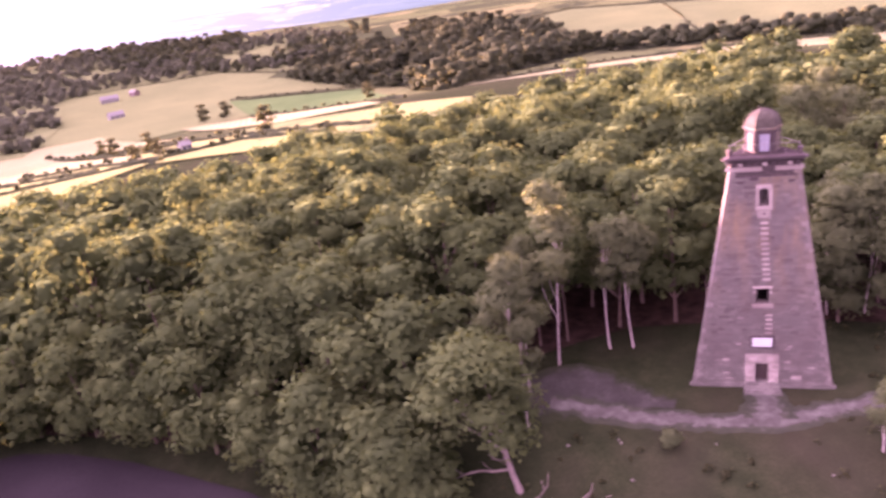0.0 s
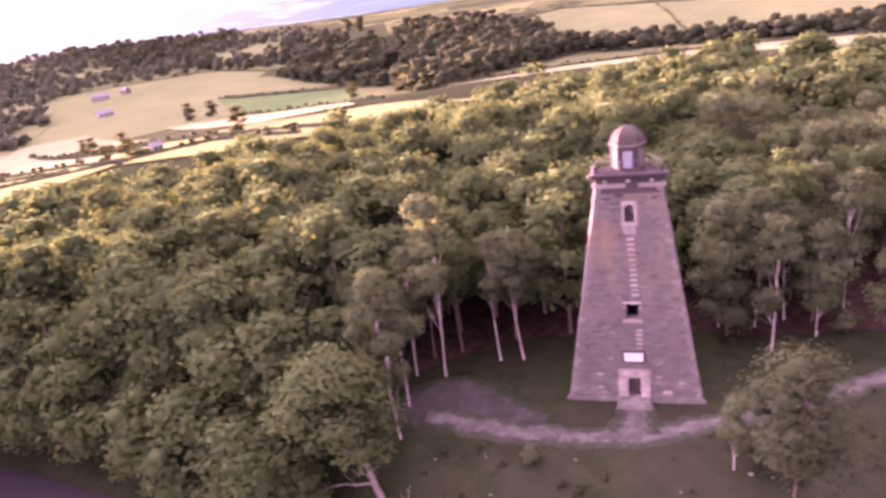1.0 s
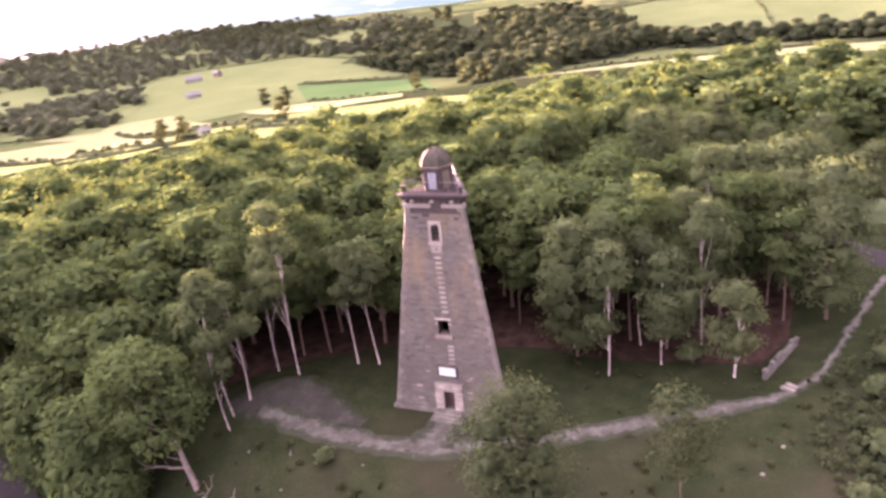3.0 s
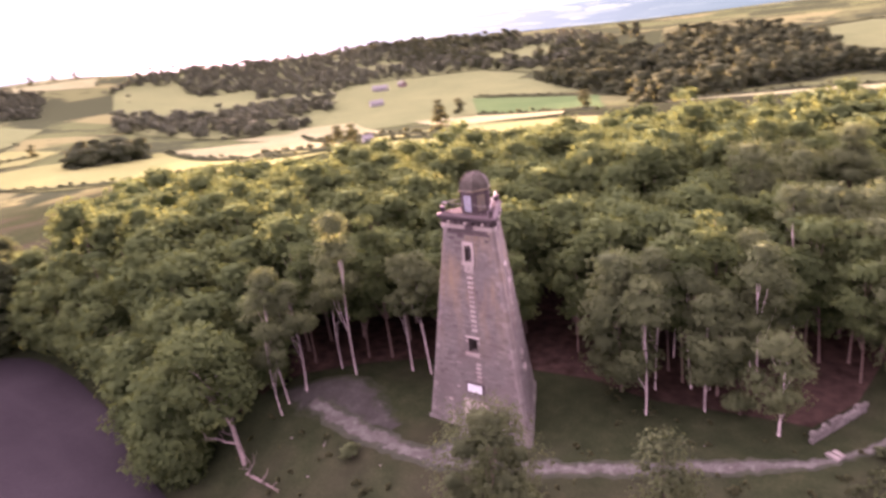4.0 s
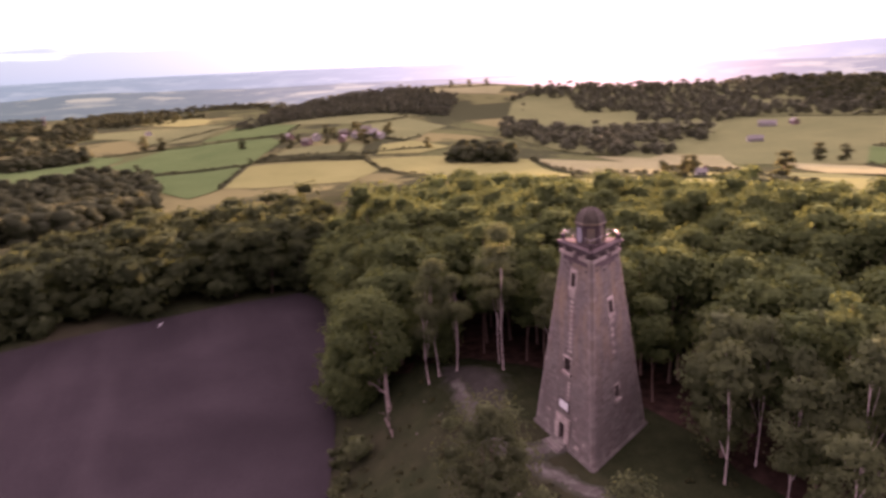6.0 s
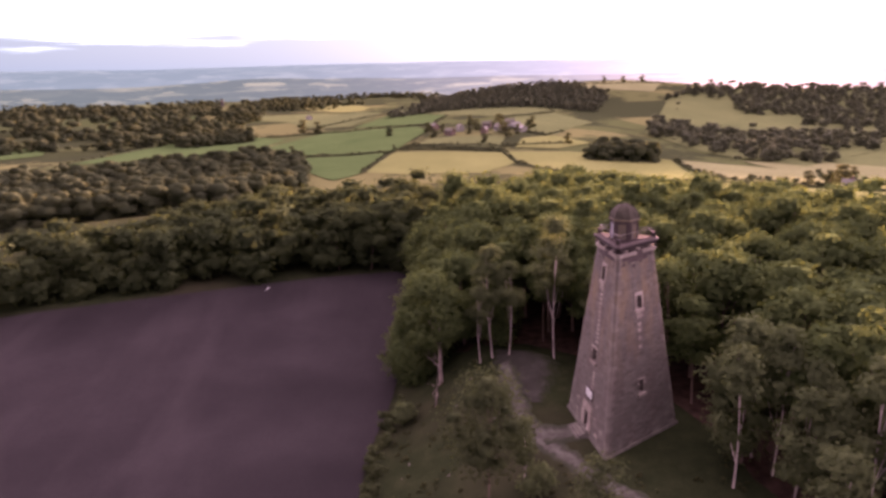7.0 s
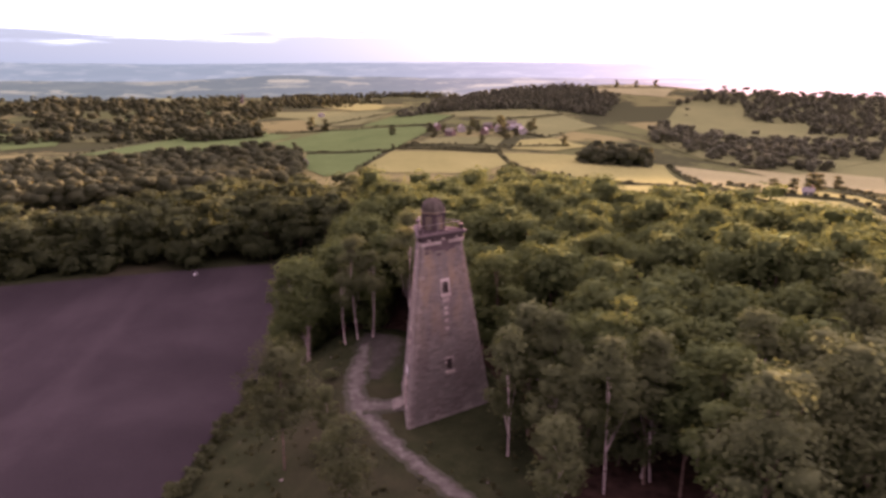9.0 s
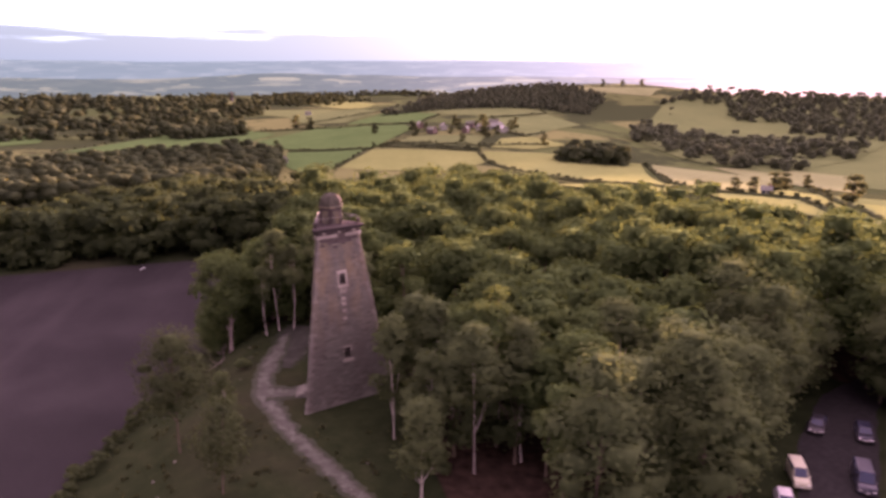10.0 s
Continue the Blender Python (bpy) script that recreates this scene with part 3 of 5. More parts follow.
for k in range(3):                          # rough stones that turn the blunt corners
    b = bmesh.new()
    z, n = -0.3, 0
    while z < 23.4:
        h = min(rng.uniform(0.42, 0.7), 23.5 - z)
        la, lb = (rng.uniform(0.5, 0.7), rng.uniform(0.2, 0.35)) if n % 2 else (rng.uniform(0.2, 0.35), rng.uniform(0.5, 0.7))
        out = rng.uniform(0.045, 0.07)
        ring = []
        for zz in (z + 0.012, z + h - 0.012):
            e = ROOT3 * inset(zz) - CHAMFER
            f = [third(k) @ face_point(e - la, zz, out), third(k) @ face_point(e + 0.02, zz, out), third(k + 1) @ face_point(-e - 0.02, zz, out), third(k + 1) @ face_point(-e + lb, zz, out),
                 third(k + 1) @ face_point(-e + lb, zz, -0.05), third(k) @ face_point(e - la, zz, -0.05)]
            ring.append([b.verts.new(p) for p in f])
        for i in range(6):
            j = (i + 1) % 6
            b.faces.new((ring[0][i], ring[0][j], ring[1][j], ring[1][i]))
        b.faces.new(ring[0][::-1])
        b.faces.new(ring[1])
        z, n = z + h, n + 1
    tagged(part("masonry", b, STONE_WORN, tower), "worn lighter stones turning the corner", kind="stuff")


def window_case(k, o, arched, framed=True):
    u0, u1, z0, z1 = o
    w = stone_on("window", k, u0 - 0.34, u1 + 0.3, z1 + 0.02, z1 + (0.42 if framed else 0.26), 0.14, STONE_PALE, tower, "small unglazed window with a pale stone frame")
    for a in (((u0 - 0.36, u0 - 0.02, z0, z1), (u1 + 0.02, u1 + 0.36, z0, z1)) if framed else ((u0 - 0.3, u0 - 0.02, z1 - 0.55, z1 - 0.25), (u1 + 0.02, u1 + 0.3, z1 - 0.55, z1 - 0.25))):
        stone_on("jamb", k, *a, 0.13, STONE_PALE, w)
    stone_on("sill", k, u0 - 0.4, u1 + 0.4, z0 - 0.42, z0 - 0.02, 0.24, STONE_PALE, w)
    if arched:
        for s in (-1, 1):                   # rounded head
            b = bmesh.new()
            c = (u0 if s < 0 else u1)
            r = (u1 - u0) / 2
            fr = [third(k) @ face_point(c, z1 + 0.02, 0.05), third(k) @ face_point(c, z1 - r, 0.05)]
            arc = [third(k) @ face_point((u0 + u1) / 2 + s * r * math.cos(t), z1 - r + r * math.sin(t), 0.05) for t in [math.pi / 2 * i / 5 for i in range(1, 5)]]
            fr += arc + [third(k) @ face_point((u0 + u1) / 2, z1 + 0.02, 0.05)]
            f = b.faces.new([b.verts.new(p) for p in fr])
            ext = bmesh.ops.extrude_face_region(b, geom=[f])
            back = third(k).to_3x3() @ Vector((0, 0.3, 0))
            bmesh.ops.translate(b, vec=back, verts=[g for g in ext["geom"] if isinstance(g, bmesh.types.BMVert)])
            part("arch_stone", b, STONE_PALE, w)
    if not framed:
        return
    b = bmesh.new()
    y = -inset(z0) + 0.35
    for i in range(1, 3):
        u = u0 + (u1 - u0) * i / 3
        box(b, u - 0.025, u + 0.025, y - 0.02, y + 0.02, z0, z1, third(k))
    for i in range(1, 4):
        z = z0 + (z1 - z0) * i / 4
        box(b, u0, u1, y - 0.018, y + 0.018, z - 0.02, z + 0.02, third(k))
    part("bars", b, IRON, w)


window_case(0, OPEN[0][1], False, False)
window_case(0, OPEN[0][2], True)
window_case(1, OPEN[1][0], True)
window_case(1, OPEN[1][1], False, False)
window_case(2, OPEN[2][0], True)
stone_on("apron_stone", 0, -0.62, 0.62, 18.75, 19.5, 0.12, STONE_PALE)
stone_on("apron_hole", 0, -0.12, 0.12, 19.05, 19.25, 0.13, WOOD_DARK)
stone_on("apron_stone", 1, -0.6, 0.6, 15.7, 16.3, 0.12, STONE_PALE)
for i in range(12):                         # light stones that tie the windows into one strip
    z = 18.2 - i * 0.545
    stone_on("light_stone", 0, -0.34 + 0.028 * i, 0.40 + 0.028 * i, z - 0.13, z + 0.13, 0.10, STONE_PALE)
for i in range(5):
    z = 8.25 - i * 0.50
    stone_on("light_stone", 0, 0.30, 0.98, z - 0.12, z + 0.12, 0.10, STONE_PALE)
for i, z in enumerate((14.9, 14.2, 13.2, 12.1)):
    stone_on("light_stone", 1, -0.32, 0.32, z - 0.22, z + 0.22, 0.07, STONE_PALE)

# string course, dentils and cornice
for k in range(3):
    for u0, u1 in ((-3.42, -0.25), (0.95, 3.42)):
        stone_on("string_course", k, u0, u1, 23.55, 23.98, 0.22, STONE_PALE)
    stone_on("string_course", k, -0.23, 0.93, 23.6, 23.95, 0.16, STONE_DARK)
    for i in range(9):
        u = -3.0 + i * 0.75
        stone_on("dentil", k, u - 0.2, u + 0.2, 24.12, 24.38, 0.42, STONE_PALE if i in (1, 4, 7) else STONE_DARK)
bm = bmesh.new()
tri_prism(bm, 24.0, 24.4, 1.98, 2.05, 0.3)
tri_prism(bm, 24.4, 24.75, 2.14, 2.32, 0.35)
tri_prism(bm, 24.75, 24.98, 2.40, 2.40, 0.4)
tri_prism(bm, 24.98, 25.15, 2.28, 2.1, 0.4)
part("cornice", bm, STONE_DARK, tower, "soot-dark projecting cornice")
bm = bmesh.new()
tri_prism(bm, 25.1, 25.22, 2.0, 1.95, 0.3)
part("platform", bm, ROOF_LEAD, tower)


def hex_ring(bm, levels, sides=6, turn=0.0):
    rings = []
    for z, r in levels:
        rings.append([bm.verts.new((r * math.cos(radians(turn + 360 * i / sides)), r * math.sin(radians(turn + 360 * i / sides)), z)) for i in range(sides)])
    for a, b in zip(rings, rings[1:]):
        for i in range(sides):
            bm.faces.new((a[i], a[(i + 1) % sides], b[(i + 1) % sides], b[i]))
    bm.faces.new(rings[0][::-1])
    bm.faces.new(rings[-1])


bm = bmesh.new()
hex_ring(bm, [(25.0, 1.80), (25.3, 1.80), (25.3, 1.66), (27.45, 1.66)], 6)
lantern = part("lantern", bm, STONE_DARK, tower, "hexagonal stone lantern")
bm = bmesh.new()
hex_ring(bm, [(27.40, 1.68), (27.46, 1.82), (27.62, 1.86), (27.66, 1.74)], 6)
part("lantern_cornice", bm, STONE, lantern)
bm = bmesh.new()
hex_ring(bm, [(27.62 + 1.72 * math.sin(t), max(0.12, 1.74 * math.cos(t))) for t in [math.pi / 2 * i / 10 for i in range(10)]] + [(29.36, 0.10)], 6)
part("dome", bm, LEAD, lantern, "six-sided lead-grey dome")
bm = bmesh.new()
for i in range(6):
    t0 = radians(60 * i)
    v, q = tube([(1.01 * max(0.1, 1.74 * math.cos(t)) * math.cos(t0), 1.01 * max(0.1, 1.74 * math.cos(t)) * math.sin(t0), 27.63 + 1.72 * math.sin(t)) for t in [math.pi / 2 * k / 10 for k in range(10)]], [0.05] * 10, 5)
    vs = [bm.verts.new(p) for p in v]
    for f in q:
        bm.faces.new([vs[j] for j in f])
part("dome_rib", bm, LEAD, lantern)
for i in range(6):                          # a panel or door in each side
    a = radians(60 * i - 90)
    rot = Matrix.Rotation(radians(60 * i), 4, "Z")
    b = bmesh.new()
    ap = 1.66 * math.cos(radians(30))
    box(b, -0.44, 0.44, -ap - 0.035, -ap + 0.05, 25.35, 27.05, rot)
    if i == 0:
        d = part("lantern_door", b, DOOR_PAINT, lantern, "pale grey-blue lantern door")
        b = bmesh.new()
        box(b, -0.03, 0.03, -ap - 0.06, -ap - 0.03, 25.4, 27.0, rot)
        part("door_bead", b, IRON, d)
    else:
        part("lantern_panel", b, STONE_MID if i in (2, 4) else STONE, lantern)
    for s in (-1, 1):
        b = bmesh.new()
        box(b, s * 0.60 - 0.1, s * 0.60 + 0.1, -ap - 0.09, -ap + 0.05, 25.3, 27.42, rot)
        part("pilaster", b, STONE_DARK, lantern)

# corner blocks and railing
corners = [third(k) @ Vector((ROOT3 * 2.1 - 0.3, -2.06, 25.0)) for k in range(3)]
corners = [Vector((c.x * 0.94, c.y * 0.94, 25.0)) for c in corners]
for k, c in enumerate(corners):
    b = bmesh.new()
    m = Matrix.Translation((c.x, c.y, 0)) @ Matrix.Rotation(math.atan2(c.y, c.x), 4, "Z")
    box(b, -0.22, 0.22, -0.22, 0.22, 25.0, 25.7, m, 0.04)
    box(b, -0.27, 0.27, -0.27, 0.27, 25.7, 25.8, m, 0.03)
    part("corner_block", b, STONE_DARK, tower, "squat dark stone block on the platform corner")
runs = [tube([corners[k] + Vector((0, 0, h)), corners[(k + 1) % 3] + Vector((0, 0, h))], [r, r], 6) for k in range(3) for h, r in ((1.2, 0.03),)]
rail = part("railing", mesh_of("railing", *join(runs), [IRON]), IRON, tower, "single thin iron guard rail on slender posts")
for k in range(3):
    p, q = corners[k], corners[(k + 1) % 3]
    for i in range(5):
        c = p.lerp(q, i / 5)
        v, f = tube([c, c + Vector((0, 0, 1.2))], [0.016, 0.016], 6)
        part("post", mesh_of("post", v, f, [IRON]), IRON, rail)


# ---- trees ----
LUMP_V = np.array([(x, y, z) for z in (-1, 1) for y in (-1, 1) for x in (-1, 1)]) / math.sqrt(3)
LUMP_Q = np.array([(0, 2, 3, 1), (4, 5, 7, 6), (0, 1, 5, 4), (2, 6, 7, 3), (0, 4, 6, 2), (1, 3, 7, 5)])


ROUND_V = np.array([(x, y, z) for z in (-1, 0, 1) for y in (-1, 0, 1) for x in (-1, 0, 1) if (x, y, z) != (0, 0, 0)], float)
ROUND_Q = []
for axis in range(3):
    for side in (-1, 1):
        for a in (-1, 0):
            for b in (-1, 0):
                quad = []
                for da, db in ((0, 0), (1, 0), (1, 1), (0, 1)) if side > 0 else ((0, 0), (0, 1), (1, 1), (1, 0)):
                    p = [0, 0, 0]
                    p[axis], p[(axis + 1) % 3], p[(axis + 2) % 3] = side, a + da, b + db
                    quad.append(int(np.argmin(np.abs(ROUND_V - p).sum(1))))
                ROUND_Q.append(quad)
ROUND_Q = np.array(ROUND_Q)
ROUND_V = ROUND_V / np.linalg.norm(ROUND_V, axis=1)[:, None]


def sprays(rng, pts, dirs, size):
    """Bent diamond-shaped sprays of leaves at pts, facing out and up."""
    n = len(pts)
    nrm = dirs * 0.75 + np.array([0, 0, 0.55]) + rng.normal(0, 0.34, (n, 3))
    nrm /= np.linalg.norm(nrm, axis=1)[:, None]
    t = dirs + rng.normal(0, 0.9, (n, 3)) + np.array([0, 0, 0.15])
    t -= nrm * (t * nrm).sum(1)[:, None]
    t /= np.linalg.norm(t, axis=1)[:, None] + 1e-6
    b = np.cross(nrm, t)
    L = size * rng.uniform(0.7, 1.6, (n, 1))
    W = L * rng.uniform(0.24, 0.42, (n, 1))
    droop = L * rng.uniform(0.05, 0.22, (n, 1))
    V = np.stack([pts - t * L * 0.5 - nrm * droop, pts - b * W, pts + t * L * 0.5 - nrm * droop, pts + b * W], 1).reshape(-1, 3)
    Q = np.arange(4 * n).reshape(n, 4)
    soft = dirs / (np.linalg.norm(dirs, axis=1)[:, None] + 1e-6) * 0.7 + nrm * 0.3
    soft /= np.linalg.norm(soft, axis=1)[:, None] + 1e-6
    return V, Q, np.repeat(soft, 4, 0)


def crown(seed, tall, low, radius, lobes, count, size, top=0.75, heart=0.76, lump=(0.30, 0.52), rounded=False):
    """Leaf clumps on lobes that fill an uneven crown between the heights low and tall."""
    rng = np.random.default_rng(seed)
    mid, half = (tall + low) / 2, (tall - low) / 2
    C, R = [], []
    for i in range(lobes):
        a = rng.uniform(0, 2 * math.pi)
        h = rng.uniform(-0.85, 0.92)
        reach = math.sqrt(max(0.05, 1 - abs(h) ** 2.2)) * radius * (1.0 if h < 0.2 else top)
        rr = radius * rng.uniform(*lump)
        d = max(0.0, reach - rr * 0.55) * math.sqrt(rng.uniform(0.35, 1.0))
        C.append((d * math.cos(a), d * math.sin(a), mid + h * half - rr * 0.2))
        R.append(rr)
    C, R = np.array(C), np.array(R)
    w = R ** 2 / (R ** 2).sum()
    pick = rng.choice(lobes, count, p=w)
    d = rng.normal(0, 1, (count, 3))
    d[:, 2] = d[:, 2] * 0.9 + 0.25
    d /= np.linalg.norm(d, axis=1)[:, None]
    P = C[pick] + d * (R[pick] * rng.uniform(0.60, 1.0, count) ** 0.5 * rng.uniform(0.8, 1.42, count))[:, None] * np.array([1.14, 1.14, 0.58])
    out = (P - np.array([0, 0, mid - half * 0.3])) / np.array([radius, radius, half])
    out = d * 0.6 + out * 0.4 / (np.linalg.norm(out, axis=1)[:, None] + 1e-6)
    chunks = [sprays(rng, P, out, size)]
    if heart:
        for c, r in zip(C, R):
            t = rng.uniform(0, 6.28)
            turn = np.array([[math.cos(t), -math.sin(t), 0], [math.sin(t), math.cos(t), 0], [0, 0, 1]])
            v = ((ROUND_V if rounded else LUMP_V) * (heart * r * rng.uniform(0.85, 1.12, (26 if rounded else 8, 1)))) @ turn * np.array([1.08, 1.08, 0.56]) + c
            e = v - c
            chunks.append((v, ROUND_Q if rounded else LUMP_Q, e / np.linalg.norm(e, axis=1)[:, None]))
    return join(chunks), C


def trunk(seed, tall, low, thick, targets, lean=0.6, limbs=6, sides=7):
    """The stem, and the boughs that spring from it towards the targets."""
    rng = np.random.default_rng(seed)
    bx, by = rng.normal(0, lean, 2)
    ex, ey = rng.normal(0, lean * 0.6, 2)
    line = lambda t: (bx * t * t + ex * math.sin(3 * t) * 0.5, by * t * t + ey * math.sin(2.5 * t) * 0.5, -0.6 + (tall * 0.9 + 0.6) * t)
    ts = [0, 0.04, 0.12, 0.22, 0.32, 0.42, 0.52, 0.62, 0.72, 0.85, 1.0]
    stem = tube([line(t) for t in ts], [thick * (1.6 if t == 0 else 1.15 if t == 0.04 else 1 - 0.85 * t) for t in ts], sides)
    boughs = []
    for i in rng.permutation(len(targets))[:limbs]:
        c = targets[i]
        t0 = min(0.85, max(0.25, (c[2] - tall * 0.16) / (tall * 0.9) * rng.uniform(0.7, 0.95)))
        t0 = min(ts[2:], key=lambda t: abs(t - t0))
        a = np.array(line(t0))
        m = a * 0.45 + c * 0.55 + np.array([0, 0, -0.5])
        boughs.append(tube([tuple(a), tuple(m), tuple(c)], [thick * (1 - 0.85 * t0) * 0.6, thick * 0.26, thick * 0.08], 5))
    return stem, boughs


def make_tree(name, seed, tall, low, radius, lobes, count, size, thick, bark, leaf, label, lean=0.6, limbs=6, top=0.75, heart=0.76, open_boughs=False):
    """A tree with a trunk and a crown; its foot is the origin. Where the boughs show, each is a part of its own."""
    t = tagged(new(name), label, "tree")
    (v, q, e), C = crown(seed, tall, low, radius, lobes, count, size, top, heart)
    stem, boughs = trunk(seed + 1, tall, low, thick, C, lean, limbs)
    part("trunk", mesh_of("trunk", *(stem if open_boughs else join([stem] + boughs)), [bark], True), bark, t)
    for b in boughs if open_boughs else ():
        part("bough", mesh_of("bough", *b, [bark], True), bark, t)
    part("crown", mesh_of("crown", v, q, [leaf], True, e), leaf, t)
    return t


WOODLAND = "broad-leaved woodland tree with a full dark green crown"
EDGE = "woodland-edge tree with leaves down to the grass"
BIRCHLY = "slender birch with a pale bare trunk and light green crown"
KINDS = {
    "wood": [make_tree("woodland_tree", 100 + i, h, h * 0.30, r, 24, 1850, 0.64, 0.26, BARK, LEAF, WOODLAND) for i, (h, r) in enumerate(((18, 5.8), (20, 6.2), (16.5, 5.5), (19, 5.7), (21, 6.5)))],
    "edge": [make_tree("edge_tree", 200 + i, h, 0.6, r, 28, 2700, 0.55, 0.24, BARK, LEAF, EDGE, top=0.7) for i, (h, r) in enumerate(((14, 4.6), (11, 4.0), (16, 4.8)))],
    "alder": [make_tree("edge_tree", 230 + i, h, 0.6, r, 28, 2300, 0.62, 0.24, BARK, LEAF_SHADE, "edge tree with shade-darkened leaves down to the tilled field", top=0.7) for i, (h, r) in enumerate(((14, 4.8), (12, 4.4), (16, 5.0)))],
    "tall": [make_tree("birch_tree", 300 + i, h, h * 0.46, r, 16, 2300, 0.42, 0.105, BIRCH, LEAF_B, BIRCHLY, lean=0.8, limbs=7, top=0.6, open_boughs=True) for i, (h, r) in enumerate(((20, 3.4), (18, 3.0), (21.5, 3.8)))],
    "pole": [make_tree("woodland_tree", 350 + i, h, h * 0.42, r, 16, 2300, 0.48, 0.16, BARK, LEAF, "tall drawn-up woodland tree with a bare brown trunk", lean=0.6, limbs=6, top=0.65) for i, (h, r) in enumerate(((20, 3.8), (18, 3.4)))],
    "slim": [make_tree("young_birch", 400 + i, h, h * 0.27, r, 20, 2200, 0.42, 0.09, BIRCH, LEAF_B, "young birch with a thin pale trunk and loose light green leaves", lean=0.7, limbs=7, top=0.55, heart=0.5, open_boughs=True) for i, (h, r) in enumerate(((17, 2.8), (13, 2.6), (15, 3.0)))],
    "full": [make_tree("leafy_tree", 450 + i, h, 2.6, r, 26, 3900, 0.40, 0.2, BARK, LEAF_B, "tall leafy tree with branches almost to the ground", lean=0.6, limbs=6, top=0.66) for i, (h, r) in enumerate(((17.5, 4.9), (19.5, 5.3), (15.5, 4.6)))],
    "bush": [make_tree("thorn_bush", 500 + i, h, 0.2, r, 10, 700, 0.42, 0.08, BARK, LEAF_B, "rounded thorn bush in rough grass", lean=0.3, limbs=4, heart=0.6) for i, (h, r) in enumerate(((3.2, 1.9), (2.4, 1.5)))],
}
PROTOS = [t for ts in KINDS.values() for t in ts]
used = set()


def plant(kind, x, y, which=None, scale=1.0, turn=None, group="", label=""):
    ts = KINDS[kind]
    rng = random.Random(int(x * 131 + y * 977))
    t = ts[which if which is not None else rng.randrange(len(ts))]
    a = turn if turn is not None else rng.uniform(0, 360)
    m = Matrix.Translation((x, y, height(x, y))) @ pose(0, 0, 0, rng.uniform(-2, 2), rng.uniform(-2, 2), a)
    if t not in used:
        used.add(t)
        t.matrix_basis = m @ Matrix.Diagonal((scale, scale, scale * rng.uniform(0.95, 1.08), 1))
        ob = t
    else:
        ob = copy_thing(t, m)
        ob.scale = (scale, scale, scale * rng.uniform(0.95, 1.08))
    return tagged(ob, label, group=group)


# named birches and lone trees on the hilltop
for x, y, w, s in ((-21.9, -1.7, 0, 1.10), (-13.4, 4.0, 1, 1.05), (-16.2, 3.4, 1, 1.0), (-26.0, -0.5, 1, 0.95), (-24.4, -8.4, 1, 0.95), (-25.0, -10.9, 0, 0.9), (-24.0, -13.0, 1, 0.8),
                   (9.8, 12.8, 1, 0.95), (13.9, 12.9, 2, 0.85), (24.5, 16.4, 2, 0.9), (22.0, 21.6, 0, 0.95), (22.8, 22.4, 1, 0.95), (17.6, 14.8, 1, 0.9)):
    plant("tall", x, y, w, s, group="birches round the tower")
for x, y, w, s in ((15.1, 7.5, 0, 1.05), (20.5, 11.0, 2, 0.9), (9.0, -14.5, 1, 0.62)):
    plant("slim", x, y, w, s, group="birches round the tower")
for x, y, w, s in ((38.3, 26.0, 1, 1.0), (10.6, 11.0, 0, 1.0), (20.6, 14.6, 2, 0.95), (33, 34, 0, 1.05), (29, 38, 2, 1.1), (13, 53, 1, 1.1), (25, 47, 0, 1.0), (20, 53, 1, 1.0), (14, 59, 0, 1.05), (30.5, 42, 1, 0.95), (8, 64, 2, 1.1)):
    plant("full", x, y, w, s, group="trees of the wood")
for x, y, w, s in ((-35, -20.3, 1, 1.15), (-45, -19.5, 0, 1.1), (-38, -21, 1, 1.2), (-53, -17, 2, 0.95), (-62, -15, 0, 1.05), (-71, -14.3, 2, 0.9), (-80, -14.2, 0, 1.0), (-88, -15, 2, 0.85), (-96, -20, 1, 0.95), (-97, -27, 2, 0.95), (-99, -35, 0, 1.0), (-101, -15, 2, 0.9), (-106, -19, 0, 0.95), (-109, -11, 2, 0.9), (-115, -15, 1, 1.1), (-120, -8, 0, 1.0), (-128, -9, 2, 0.9)):
    plant("alder" if x < -90 else "edge", x, y, w, s, group="trees along the field edge")
KINDS["slope"] = [make_tree("slope_tree", 620, 15.4, 6.0, 4.9, 28, 4600, 0.30, 0.13, BARK, LEAF_S, "slender tree with a loose domed crown on the grassy slope", lean=0.5, limbs=9, heart=0.5, open_boughs=True),
                  make_tree("slope_tree", 640, 10.5, 3.6, 3.3, 20, 2300, 0.28, 0.08, BARK, LEAF_S, "thin young tree with a loose rounded crown beside the footpath", lean=0.5, limbs=8, heart=0.35, open_boughs=True)]
KINDS["round"] = [make_tree("young_tree", 660, 11.6, 3.0, 3.0, 24, 2900, 0.32, 0.13, BIRCH, LEAF_B, "young round-headed tree with a pale trunk at the wood's edge", lean=0.5, limbs=7, top=0.8, heart=0.6, open_boughs=True)]
PROTOS += KINDS["slope"] + KINDS["round"]
plant("round", 28.5, 9.9, 0, 1.0, group="birches round the tower")
for x, y, w, s in ((19.0, 20.0, 0, 1.0), (13.5, 18.0, 1, 1.05), (31.5, 28.5, 0, 0.95), (28.5, 27.5, 1, 1.0), (26.0, 24.5, 1, 0.9), (33.5, 24.5, 1, 0.85)):
    plant("pole", x, y, w, s, group="trees of the wood")
plant("slope", 13.0, -19.5, 0, 0.98, group="trees on the slope")
plant("slope", 25.3, -11.9, 1, 1.0, group="trees on the slope")
for x, y, w, s in ((34.5, 31.5, 1, 0.95), (36.5, 38.0, 0, 1.05), (33.5, 36.5, 1, 1.1)):
    plant("full", x, y, w, s, group="trees of the wood")
rng = random.Random(5)
